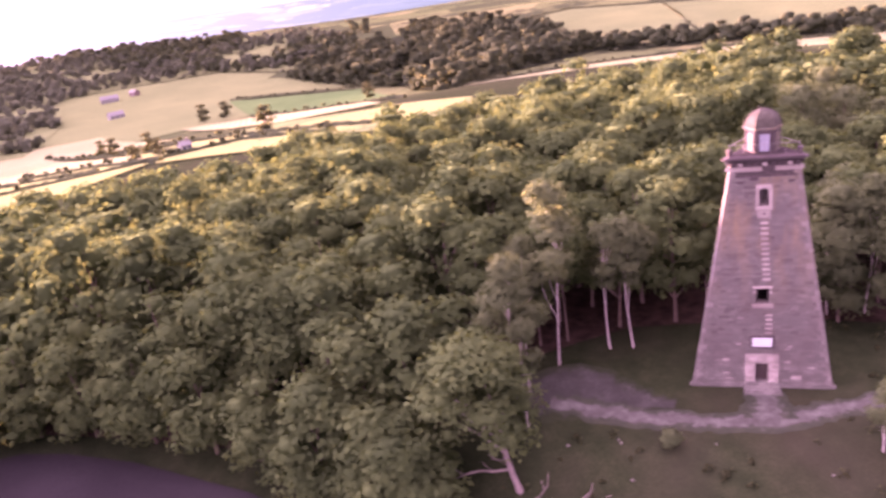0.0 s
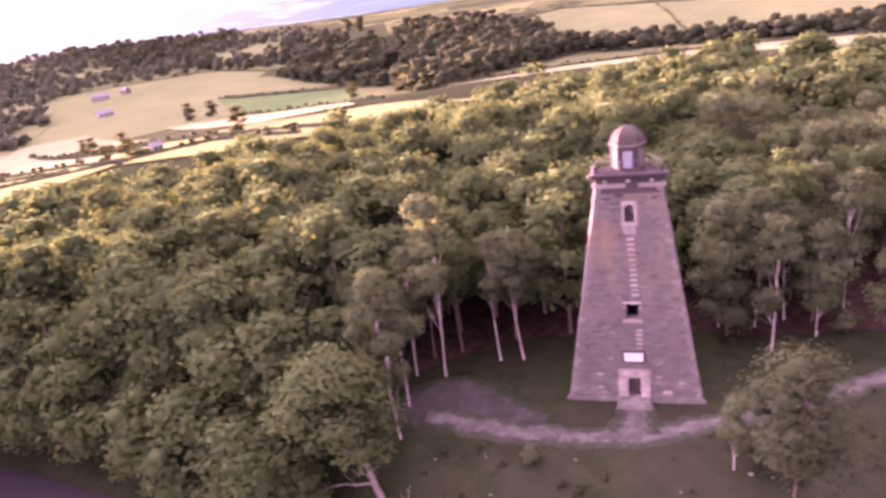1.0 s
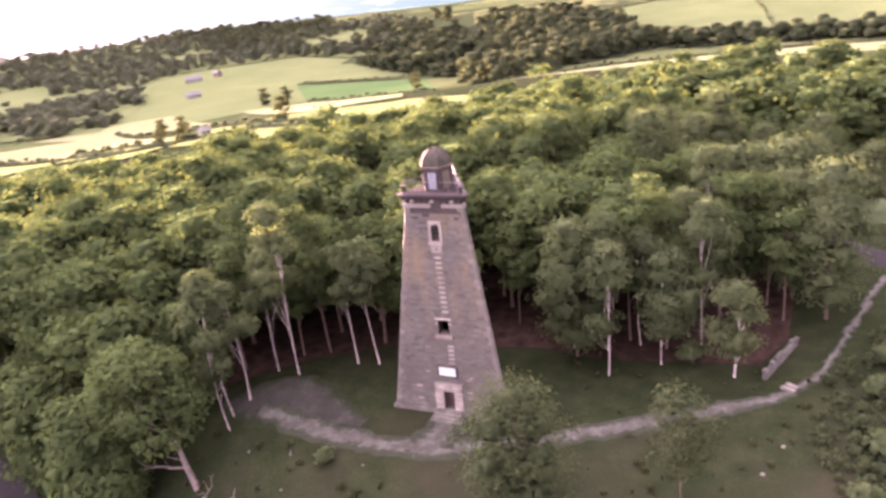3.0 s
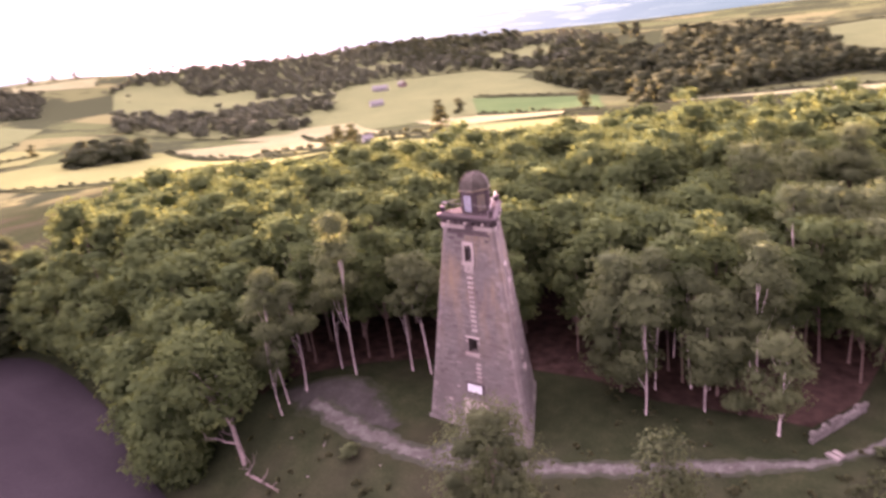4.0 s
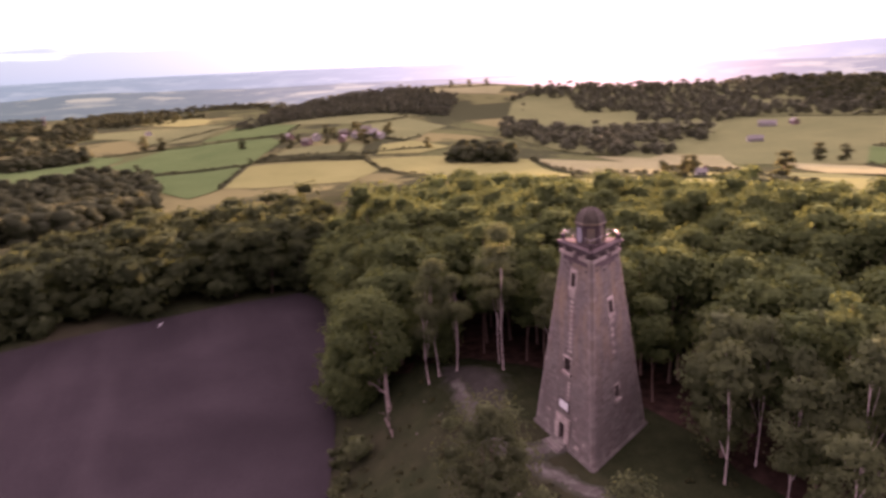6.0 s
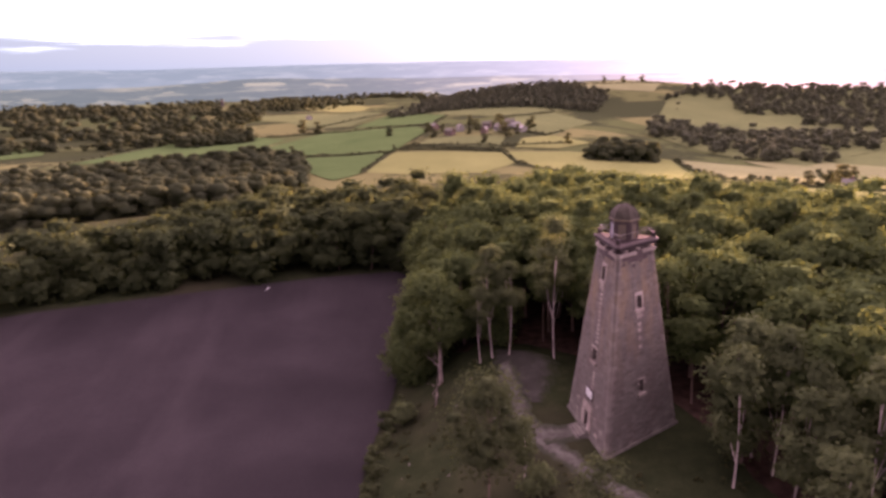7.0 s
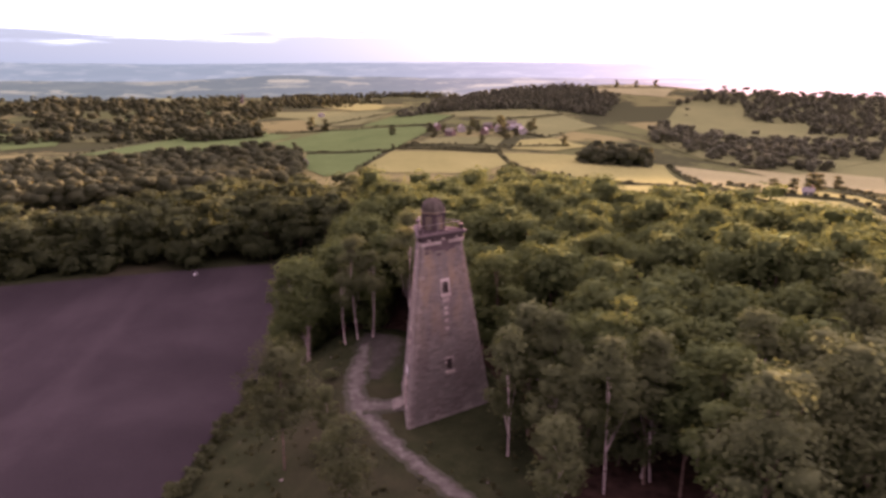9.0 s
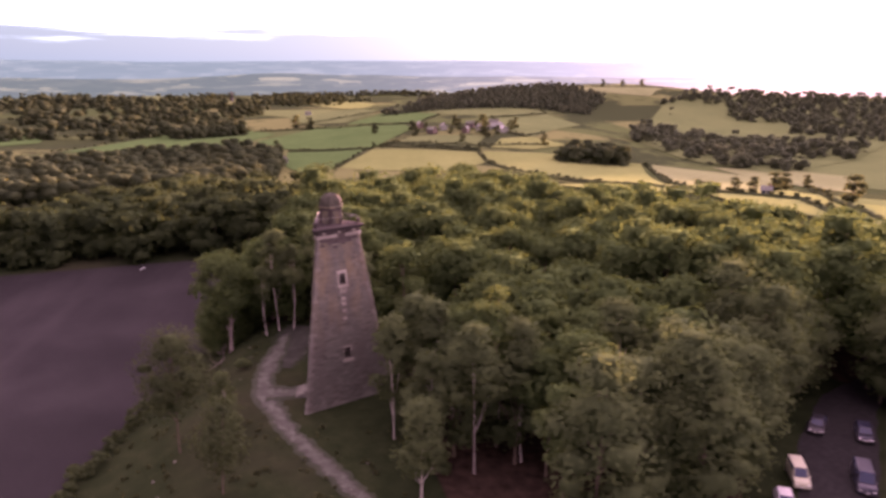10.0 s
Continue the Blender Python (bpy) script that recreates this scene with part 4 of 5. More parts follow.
for i in range(3):
    x = rng.uniform(-20, 45)
    y = -20 - rng.uniform(0, 12)
    plant("bush", x, y, None, rng.uniform(0.5, 1.1), group="bushes on the slope")
for x, y, s in ((12, -14, 1.1), (-9.5, -15, 0.6), (24, 12, 0.9)):
    plant("bush", x, y, None, s, group="bushes on the slope")

# the woods: plan outlines
WOOD = [(-90, -15), (-74, -14), (-60, -14.5), (-42, -18), (-31, -14), (-30, -4), (-24, 2), (-14, 9), (-5, 10), (6, 14), (17, 15), (27, 19), (30, 30), (32, 44), (12, 58), (4, 74), (20, 84), (50, 92), (70, 110), (66, 150), (30, 172),
        (-13, 164), (-48, 132), (-60, 106), (-88, 90), (-108, 64), (-138, 40), (-136, 14), (-108, -6)]
sheet("woodland_floor", WOOD[:8] + [(-7, 10), (6, 12), (14, 10.5), (24, 12), (31, 13), (34, 20), (35, 32), (34, 44)] + WOOD[14:], LEAF_LITTER, 0.1, "brown leaf litter under the trees of the wood", "ground", 4)
WEST_WOOD = [(-96, -20), (-120, -12), (-146, -7), (-168, -12), (-172, -48), (-128, -88), (-100, -122), (-84, -140), (-82, -130), (-86, -112), (-92, -66), (-96, -40)]


def scatter(poly, gap, seed, jitter=0.36):
    """Points inside poly, at least about gap apart."""
    rng = random.Random(seed)
    xs, ys = [p[0] for p in poly], [p[1] for p in poly]
    pts = []
    j = 0
    y = min(ys)
    while y < max(ys):
        x = min(xs) + (gap / 2 if j % 2 else 0)
        while x < max(xs):
            pts.append((x + rng.uniform(-jitter, jitter) * gap, y + rng.uniform(-jitter, jitter) * gap))
            x += gap
        y += gap * 0.87
        j += 1
    ok = inside([p[0] for p in pts], [p[1] for p in pts], poly)
    return [p for p, o in zip(pts, ok) if o]


def edge_distance(x, y, poly):
    best = 1e9
    for (x0, y0), (x1, y1) in zip(poly, poly[1:] + poly[:1]):
        dx, dy = x1 - x0, y1 - y0
        t = min(1, max(0, ((x - x0) * dx + (y - y0) * dy) / (dx * dx + dy * dy)))
        best = min(best, math.hypot(x - x0 - t * dx, y - y0 - t * dy))
    return best


stems = [(math.hypot(x - 10, y + 5), x, y, WOOD) for x, y in scatter(WOOD, 6.6, 21)] + [(math.hypot(x - 10, y + 5), x, y, WEST_WOOD) for x, y in scatter(WEST_WOOD, 6.6, 22)]
stems.sort()
NEAR = 215
rng = random.Random(8)
for d, x, y, poly in stems[:NEAR]:
    if 21 < x < 33 and 11 < y < 20 or 25 < x < 36 and 11 < y < 27:          # a small clearing round the young tree
        continue
    e = edge_distance(x, y, poly)
    if e < 7 and x > 12 and y < 75:
        plant(rng.choice(("full", "pole", "pole", "tall") if y < 34 else ("full", "full", "full", "edge")), x, y, None, rng.uniform(0.88, 1.12), group="trees of the wood")
    elif e < 7 and -32 < x < 14 and y < 60:
        plant("pole" if rng.random() < 0.6 else "wood", x, y, None, rng.uniform(0.85, 1.08), group="trees of the wood")
    elif poly is WEST_WOOD:
        plant("alder", x, y, None, rng.uniform(0.9, 1.2), group="trees of the wood")
    elif e < 5 and y < 0:
        plant("edge", x, y, None, rng.uniform(0.9, 1.2), group="trees of the wood")
    else:
        plant("wood", x, y, None, rng.uniform(0.88, 1.06), group="trees of the wood")


def thinned(places, scale, cut, seed):
    """Leaves ragged glades in a wood."""
    return [(x, y) for x, y in places if noise.fractal(Vector((x / scale, y / scale, seed)), 1.0, 2.0, 3) > cut]


def forest(name, places, models, mat, label, size=(0.85, 1.12), bank=None):
    """Many trees as one mass of leaves."""
    rng = random.Random(name)
    chunks = [bank] if bank else []
    for x, y in places:
        v, q, e = rng.choice(models)
        a, s = rng.uniform(0, 6.28), rng.uniform(*size)
        c, n = math.cos(a) * s, math.sin(a) * s
        w = np.empty_like(v)
        w[:, 0], w[:, 1], w[:, 2] = v[:, 0] * c - v[:, 1] * n + x, v[:, 0] * n + v[:, 1] * c + y, v[:, 2] * s * rng.uniform(0.9, 1.1) + height(x, y)
        turned = e @ np.array([[math.cos(a), math.sin(a), 0], [-math.sin(a), math.cos(a), 0], [0, 0, 1]])
        chunks.append((w, q, turned))
    v, q, e = join(chunks)
    return tagged(new(name, mesh_of(name, v, q, [mat], True, e)), label, "woodland", kind="stuff")


mid_models = [crown(700 + i, h, 1.2, r, 9, 330, 1.15, lump=(0.40, 0.62), heart=0.84)[0] for i, (h, r) in enumerate(((14, 5.2), (15.5, 5.8), (12.5, 4.8), (14.5, 5.5)))]
forest("wood_canopy", [(x, y) for d, x, y, p in stems[NEAR:] if p is WOOD], mid_models, LEAF, "deep mass of broad-leaved woodland on the far side of the hill")
# same kind of trees as the main wood, with shade put into the leaf colour
forest("alder_canopy", [(x, y) for d, x, y, p in stems[NEAR:] if p is WEST_WOOD], mid_models, LEAF_SHADE, "mass of wood with shade-darkened leaves beyond the tilled field")


# ---- the vale: fields, hedges, far woods ----
def field(crop, *poly):
    mat, label = {"gold": (CROP_GOLD, "field of ripening golden barley in the vale"), "green": (CROP_GREEN, "smooth green crop field in the vale"),
                  "pasture": (CROP_PASTURE, "olive pasture field in the vale"), "straw": (CROP_STRAW, "pale mown hay field in the vale")}[crop]
    FIELD_COUNT.append(1)
    sheet("field", list(poly), mat, 0.5 + 0.03 * (len(FIELD_COUNT) % 9), label, "field", 24)


FIELD_COUNT = []
sheet("field", [(-470, 340), (-540, 470), (-660, 608), (-600, 645), (-500, 695), (-405, 655), (-390, 540), (-300, 430), (-380, 330)], CROP_PASTURE, 0.4, "olive pasture round the farm in the valley", "field", 24)
field("gold", (-502, -14), (-584, 14), (-534, 106), (-486, 106), (-440, 70), (-470, 10))
field("gold", (-536, 112), (-528, 164), (-488, 240), (-232, 158), (-324, 132), (-482, 110))
field("straw", (-486, 248), (-450, 292), (-412, 318), (-200, 180), (-224, 162))
field("pasture", (-245, 215), (-200, 250), (-60, 200), (-90, 150), (-140, 150))
field("straw", (-480, 300), (-468, 360), (-426, 392), (-290, 300), (-378, 306))
field("green", (-640, -70), (-592, 16), (-702, 62), (-762, 56), (-860, -44), (-736, -114))
field("green", (-616, -66), (-586, 10), (-498, -18), (-470, -40), (-524, -60))
field("green", (-660, -304), (-864, -238), (-876, -138), (-808, -98), (-740, -118), (-660, -200))
field("green", (-872, -14), (-780, 78), (-906, 112), (-1008, 52))
field("gold", (-2100, -220), (-2000, -86), (-1652, 44), (-1300, 4), (-1492, -66), (-1746, -170))
field("pasture", (-1372, -228), (-1384, -66), (-1020, 34), (-900, -18), (-926, -78), (-1104, -114))
field("pasture", (-792, 170), (-904, 264), (-790, 280), (-612, 178), (-656, 152))
field("pasture", (-602, 32), (-550, 106), (-612, 128), (-640, 60))
field("pasture", (-1030, 60), (-1038, 124), (-1016, 252), (-950, 340), (-916, 268), (-836, 174), (-900, 116))
field("straw", (-1186, 390), (-1188, 554), (-1074, 484), (-1102, 380))
field("green", (-996, -524), (-980, -428), (-780, -362), (-730, -400))
field("gold", (-596, 140), (-610, 174), (-570, 200), (-542, 160), (-552, 122))
field("pasture", (-2700, -900), (-2600, -700), (-2200, -560), (-2150, -760))
field("pasture", (-200, 830), (-112, 942), (86, 860), (300, 800), (320, 600), (150, 590), (36, 626), (-56, 690))
field("straw", (-120, 330), (-60, 440), (60, 500), (200, 500), (320, 480), (330, 380), (150, 400), (20, 390), (-60, 330))
field("pasture", (-516, 628), (-386, 622), (-250, 520), (-392, 530))
field("green", (-380, 510), (-240, 500), (-150, 330), (-302, 412))
field("gold", (-274, 240), (-170, 196), (-120, 230), (-80, 214), (-90, 170), (-140, 140), (-190, 150))
field("gold", (-300, 200), (-250, 184), (-196, 154), (-200, 110), (-260, 100))
field("straw", (-190, 250), (-140, 262), (-170, 320), (-286, 396), (-350, 388))
field("gold", (-1500, 200), (-1560, 330), (-1420, 380), (-1400, 260))
field("green", (-1500, -420), (-1420, -300), (-1180, -330), (-1220, -440))


def spray_model(seed, tall, low, radius, lobes, count, size, rounded=False):
    return crown(seed, tall, low, radius, lobes, count, size, heart=1.0, lump=(0.50, 0.72), rounded=rounded)[0]


far_models = [spray_model(800 + i, h, 0.5, r, 5, 26, 2.1) for i, (h, r) in enumerate(((13, 6.4), (14, 7.0), (11, 6.2), (15, 6.4)))]
vale_models = [spray_model(820 + i, h, 0.5, r, 4, 44, 1.65, True) for i, (h, r) in enumerate(((13, 6.4), (14.5, 7.0), (11, 6.0), (15, 6.2), (12, 7.2)))]
broad_models = [spray_model(830 + i, h, 0.5, r, 3, 30, 1.9, True) for i, (h, r) in enumerate(((13, 6.6), (15, 7.4), (11, 6.2), (16, 5.4)))]
hedge_models = [spray_model(840 + i, h, -0.3, 1.5, 3, 5, 1.0) for i, h in enumerate((1.7, 2.0, 2.8))]


def hedge(*line):
    """A field hedge: an unbroken bank of leaves with bushes standing out of it."""
    rng = random.Random(int(line[0][0] * 7 + line[0][1]))
    pts, spine = [], []
    for p, q in zip(line, line[1:]):
        k = max(1, int(math.dist(p, q) / 2.4))
        d = Vector((q[0] - p[0], q[1] - p[1])).normalized()
        for i in range(k + 1):
            x, y = p[0] + (q[0] - p[0]) * i / k + rng.uniform(-0.3, 0.3), p[1] + (q[1] - p[1]) * i / k + rng.uniform(-0.3, 0.3)
            spine.append((x, y, d))
            if rng.random() < 0.7:
                pts.append((x + rng.uniform(-0.5, 0.5), y + rng.uniform(-0.5, 0.5)))
    V, Q, E = [], [], []
    for i, (x, y, d) in enumerate(spine):
        w, h, z = rng.uniform(0.8, 1.3), rng.uniform(1.5, 2.3), height(x, y)
        for u, t in ((-1, -0.5), (-0.85, 0.75 * h), (0, h), (0.85, 0.75 * h), (1, -0.5)):
            V.append((x - d.y * u * w, y + d.x * u * w, z + t))
            e = Vector((-d.y * u, d.x * u, 1.0 if abs(u) < 1 else 0.1)).normalized()
            E.append(tuple(e))
        if i:
            Q += [((i - 1) * 5 + k, i * 5 + k, i * 5 + k + 1, (i - 1) * 5 + k + 1) for k in range(4)]
    bank = (np.array(V), np.array(Q), np.array(E))
    ob = forest("hedge", pts, hedge_models, LEAF_F, "dark clipped hedge between fields", (0.8, 1.3), bank)
    ob["category"] = "hedge"


hedge((-620, -66), (-590, 12))
hedge((-598, 20), (-568, 64), (-540, 108), (-484, 108))
hedge((-860, -132), (-854, -66), (-768, 72))
hedge((-484, 108), (-400, 128), (-324, 133), (-250, 150), (-210, 156))
hedge((-488, 243), (-420, 226), (-226, 160))
hedge((-506, -14), (-590, 16))
hedge((-210, 156), (-170, 180), (-120, 160))
hedge((-906, -84), (-980, -16), (-1016, 36))
hedge((-614, 30), (-564, 110), (-562, 120), (-566, 174))
hedge((-654, 142), (-612, 168), (-640, 194))
hedge((-644, -300), (-876, -242), (-882, -142))
hedge((-1158, 376), (-1152, 454), (-1170, 546))
hedge((-318, 208), (-260, 190), (-192, 156))
hedge((-320, 284), (-170, 194), (-108, 168))
hedge((-382, 516), (-300, 510), (-224, 500))
hedge((-302, 412), (-140, 300))
hedge((-120, 345), (-60, 450), (60, 510), (200, 510), (330, 490))
hedge((-200, 822), (-112, 950), (90, 870))
hedge((6, 876), (20, 760), (30, 640))

hedge((-592, 26), (-604, 36), (-575, 72), (-548, 112))
hedge((-700, 64), (-780, 80), (-906, 114))
hedge((-1016, 252), (-916, 268), (-836, 174), (-792, 170))
hedge((-412, 320), (-300, 252), (-200, 182))
hedge((-586, 12), (-500, -18))
rng_w = random.Random(31)
GLADES = {"broad_wood": 0.06, "scattered_wood": 0.2, "valley_wood": -0.18, "distant_wood": 0.0}
for name, gap, label, poly in (
        ("far_wood", 12, "dense wood in the vale below the tilled field", [(-300, -250), (-330, -170), (-330, -95), (-440, -58), (-545, -64), (-620, -104), (-572, -186), (-536, -256), (-500, -330)]),
        ("broad_wood", 22, "broad dark woods across the vale", [(-928, -640), (-760, -335), (-806, -228), (-900, -170), (-1400, -170), (-1800, -330), (-1750, -700), (-1500, -900)]),
        ("ridge_wood", 14, "dark wood along the ridge beyond the village", [(-936, 30), (-960, 114), (-960, 236), (-910, 326), (-1054, 400), (-1180, 350), (-1220, 230), (-1114, 110)]),
        ("copse", 11, "small copse beside the barley", [(-494, 166), (-480, 182), (-470, 222), (-532, 246), (-530, 200)]),
        ("valley_wood", 21, "long wood up the valley side to the crest", [(-671, 295), (-524, 296), (-447, 335), (-522, 457), (-654, 611), (-600, 650), (-500, 700), (-400, 660), (-360, 720), (-420, 900), (-560, 1010), (-760, 1030), (-1000, 920), (-1150, 770), (-1120, 600), (-1011, 480), (-850, 390)]),
        ("far_row", 11, "row of tall trees between pastures", [(-786, -214), (-812, -136), (-850, -136), (-840, -230)]),
        ("north_wood", 15, "wood in the valley north of the hill", [(-370, 610), (-340, 760), (-310, 920), (-215, 880), (-141, 802), (-80, 650), (-50, 580), (-80, 535), (-117, 480), (-100, 400), (-130, 330), (-200, 480), (-260, 520)]),
        ("north_row", 14, "belt of trees between the northern fields", [(-68, 600), (-16, 590), (120, 570), (360, 560), (360, 520), (120, 530), (30, 545), (-40, 560)]),
        ("scattered_wood", 30, "scattered woods on the hazy plain", [(-1560, -700), (-1500, 160), (-2100, 420), (-2500, 300), (-2600, -700), (-2200, -1100)]),
        ("distant_wood", 23, "distant woods on the valley floor", [(-1400, 1500), (-536, 954), (-416, 978), (-328, 760), (-420, 680), (-700, 760), (-1300, 1100)])):
    near = name in ("far_wood", "copse", "far_row", "north_row")
    places = thinned(scatter(poly, gap * 0.7, rng_w.randrange(1000), 0.7), gap * (4.5 if name == "broad_wood" else 9), GLADES[name] if name in GLADES else -0.3 if gap > 12 and name != "ridge_wood" else -0.6, len(name))
    forest(name, places, vale_models if near else broad_models if name == "broad_wood" else far_models, LEAF_HAZE if name in ("valley_wood", "ridge_wood") else LEAF_F, label, (0.6, 0.9) if name == "ridge_wood" else (0.75, 1.2) if near else (0.8, 1.2) if name == "valley_wood" else (0.8, 1.45))
    if gap <= 15 or name == "valley_wood":
        if name == "valley_wood":
            sheet("field", poly, CROP_PASTURE, 0.9, "rough pasture between the trees of the valley wood", "field", 26)
        else:
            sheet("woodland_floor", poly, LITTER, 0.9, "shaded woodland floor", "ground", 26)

field_tree = make_tree("field_tree", 900, 13, 1.5, 5.5, 14, 420, 1.5, 0.3, BARK, LEAF_F, "round-crowned hedgerow tree standing among fields")
first = True
for x, y, s in ((-240, 211, 0.8), (-172, 204, 0.9), (-348, 418, 1.1), (-336, 430, 1.0), (-296, 252, 0.8), (-216, 186, 0.6), (-226, 182, 0.55), (-610, 128, 1.1), (-585, 100, 0.7), (-700, 20, 0.9), (-590, 16, 0.5),
                (-566, 176, 0.8), (-640, -80, 0.8), (-850, -60, 1.2), (-880, -80, 1.3), (-640, 60, 0.8), (-670, 170, 0.9), (-1160, 430, 1.0), (-1170, 470, 0.9), (-1180, 510, 1.0), (-345, 298, 0.7), (-632, 128, 0.8), (-660, 108, 0.9), (-683, 136, 1.0), (-655, 162, 0.8), (-672, 74, 0.7), (-640, 96, 0.6), (-700, 108, 0.9), (-625, 142, 0.7), (-690, 60, 0.8), (-668, 128, 0.6), (-200, 400, 0.9), (150, 500, 0.9), (230, 505, 1.0), (-330, 640, 0.9)):
    m = Matrix.Translation((x, y, height(x, y))) @ pose(0, 0, 0, 0, 0, x * 7 % 360)
    if first:
        field_tree.matrix_basis, ob, first = m, field_tree, False
    else:
        ob = copy_thing(field_tree, m)
    ob.scale = (s, s, s)
    tagged(ob, group="lone trees in the fields")


def hills():
    """Distant hills that close the horizon."""
    def hazy(name, tones, glow):
        m = Mat(name)
        vor = m.n("ShaderNodeTexVoronoi")
        vor.inputs["Scale"].default_value = 0.0065
        flat = m.n("ShaderNodeMapping")
        flat.inputs["Scale"].default_value = (1, 1, 9)
        m.link(m.pos, flat.inputs[0])
        m.link(flat.outputs[0], vor.inputs["Vector"])
        cell = m.n("ShaderNodeSeparateColor")
        m.link(vor.outputs["Color"], cell.inputs[0])
        woods = m.noise(0.004, 8.0, stretch=(1, 1, 9), rough=0.72)
        col = m.ramp(cell.outputs[0], (0.2, tones[0]), (0.6, tones[1]), (0.92, tones[2]))
        col = m.mix(m.ramp(woods, (0.48, (0, 0, 0)), (0.54, (1, 1, 1))), col, tones[0])
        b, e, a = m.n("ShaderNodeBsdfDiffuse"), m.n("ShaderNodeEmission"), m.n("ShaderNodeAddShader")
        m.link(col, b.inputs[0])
        way = m.n("ShaderNodeVectorMath")       # haze put in as emission: brighter and warmer towards the low sun
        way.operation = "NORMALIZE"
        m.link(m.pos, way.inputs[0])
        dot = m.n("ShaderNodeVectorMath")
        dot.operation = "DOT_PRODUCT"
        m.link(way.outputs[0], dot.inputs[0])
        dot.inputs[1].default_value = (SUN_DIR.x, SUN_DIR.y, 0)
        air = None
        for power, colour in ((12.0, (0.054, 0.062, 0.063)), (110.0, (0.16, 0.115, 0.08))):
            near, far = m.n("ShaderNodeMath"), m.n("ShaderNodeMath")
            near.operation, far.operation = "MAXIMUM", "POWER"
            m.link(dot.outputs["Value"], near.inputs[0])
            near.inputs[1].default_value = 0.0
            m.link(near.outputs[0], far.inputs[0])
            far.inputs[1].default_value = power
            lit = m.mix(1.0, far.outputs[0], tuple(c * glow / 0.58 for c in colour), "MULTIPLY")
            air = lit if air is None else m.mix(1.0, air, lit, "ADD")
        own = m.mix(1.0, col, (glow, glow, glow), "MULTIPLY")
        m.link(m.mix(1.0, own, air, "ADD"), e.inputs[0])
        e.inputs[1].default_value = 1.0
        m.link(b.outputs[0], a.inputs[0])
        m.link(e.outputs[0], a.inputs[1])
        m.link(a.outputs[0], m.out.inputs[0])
        return m.m
    # blue-grey distance haze is part of these tones
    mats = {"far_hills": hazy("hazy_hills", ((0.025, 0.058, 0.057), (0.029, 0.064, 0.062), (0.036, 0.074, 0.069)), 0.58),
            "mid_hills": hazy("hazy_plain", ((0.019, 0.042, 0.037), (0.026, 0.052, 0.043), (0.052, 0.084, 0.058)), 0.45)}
    for name, r, lo, hi, seed in (("far_hills", 4600, 62, 96, 2.0), ("mid_hills", 3600, -15, 22, 7.0)):
        V, Q = [], []
        n = 240
        for i in range(n):
            t = 2 * math.pi * i / n
            f = noise.fractal(Vector((math.cos(t) * 2.6, math.sin(t) * 2.6, seed)), 1.0, 2.0, 4)
            h = lo + (hi - lo) * min(1, max(0, 0.5 + 0.6 * f))
            for k, (dr, s) in enumerate(((-700, -1.0), (-420, 0.25), (-180, 0.75), (0, 1.0), (60, 0.96), (120, 0.7)) if name == "far_hills" else
                                          ((-1500, -1.0), (-1380, 0.12), (-900, 0.3), (0, 1.0), (60, 0.96), (120, 0.7))):
                z = -75 + (h + 75) * max(0.0, s)
                V.append(((r + dr) * math.cos(t), (r + dr) * math.sin(t), z))
        for i in range(n):
            for k in range(5):
                j = (i + 1) % n
                Q.append((i * 6 + k, j * 6 + k, j * 6 + k + 1, i * 6 + k + 1))
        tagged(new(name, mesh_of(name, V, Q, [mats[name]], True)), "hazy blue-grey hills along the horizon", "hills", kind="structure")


hills()


# ---- dead wood, stones and walls on the hilltop ----
def bare_branches(name, seed, stems, label, category):
    """A dead tree: bleached, forking, bare limbs."""
    rng = random.Random(seed)
    chunks = []

    def grow(p, d, l, r, n):
        pts, rad = [p], [r]
        for i in range(4):
            d = (d + Vector((rng.uniform(-0.25, 0.25), rng.uniform(-0.25, 0.25), rng.uniform(-0.12, 0.2)))).normalized()
            p = p + d * l / 4
            pts.append(p)
            rad.append(r * (1 - 0.17 * (i + 1)))
            if n and i and rng.random() < 0.75:
                s = (d + Vector((rng.uniform(-0.9, 0.9), rng.uniform(-0.9, 0.9), rng.uniform(-0.2, 0.7)))).normalized()
                grow(p, s, l * rng.uniform(0.45, 0.7), r * 0.5, n - 1)
        chunks.append(tube(pts, rad, 6))
    for d, l, r in stems:
        grow(Vector((0, 0, -0.3)), Vector(d).normalized(), l, r, 2)
    v, q = join(chunks)
    ob = tagged(new(name), label, category)
    part("trunk", mesh_of("trunk", v, q, [DEADWOOD], True), DEADWOOD, ob)
    return ob


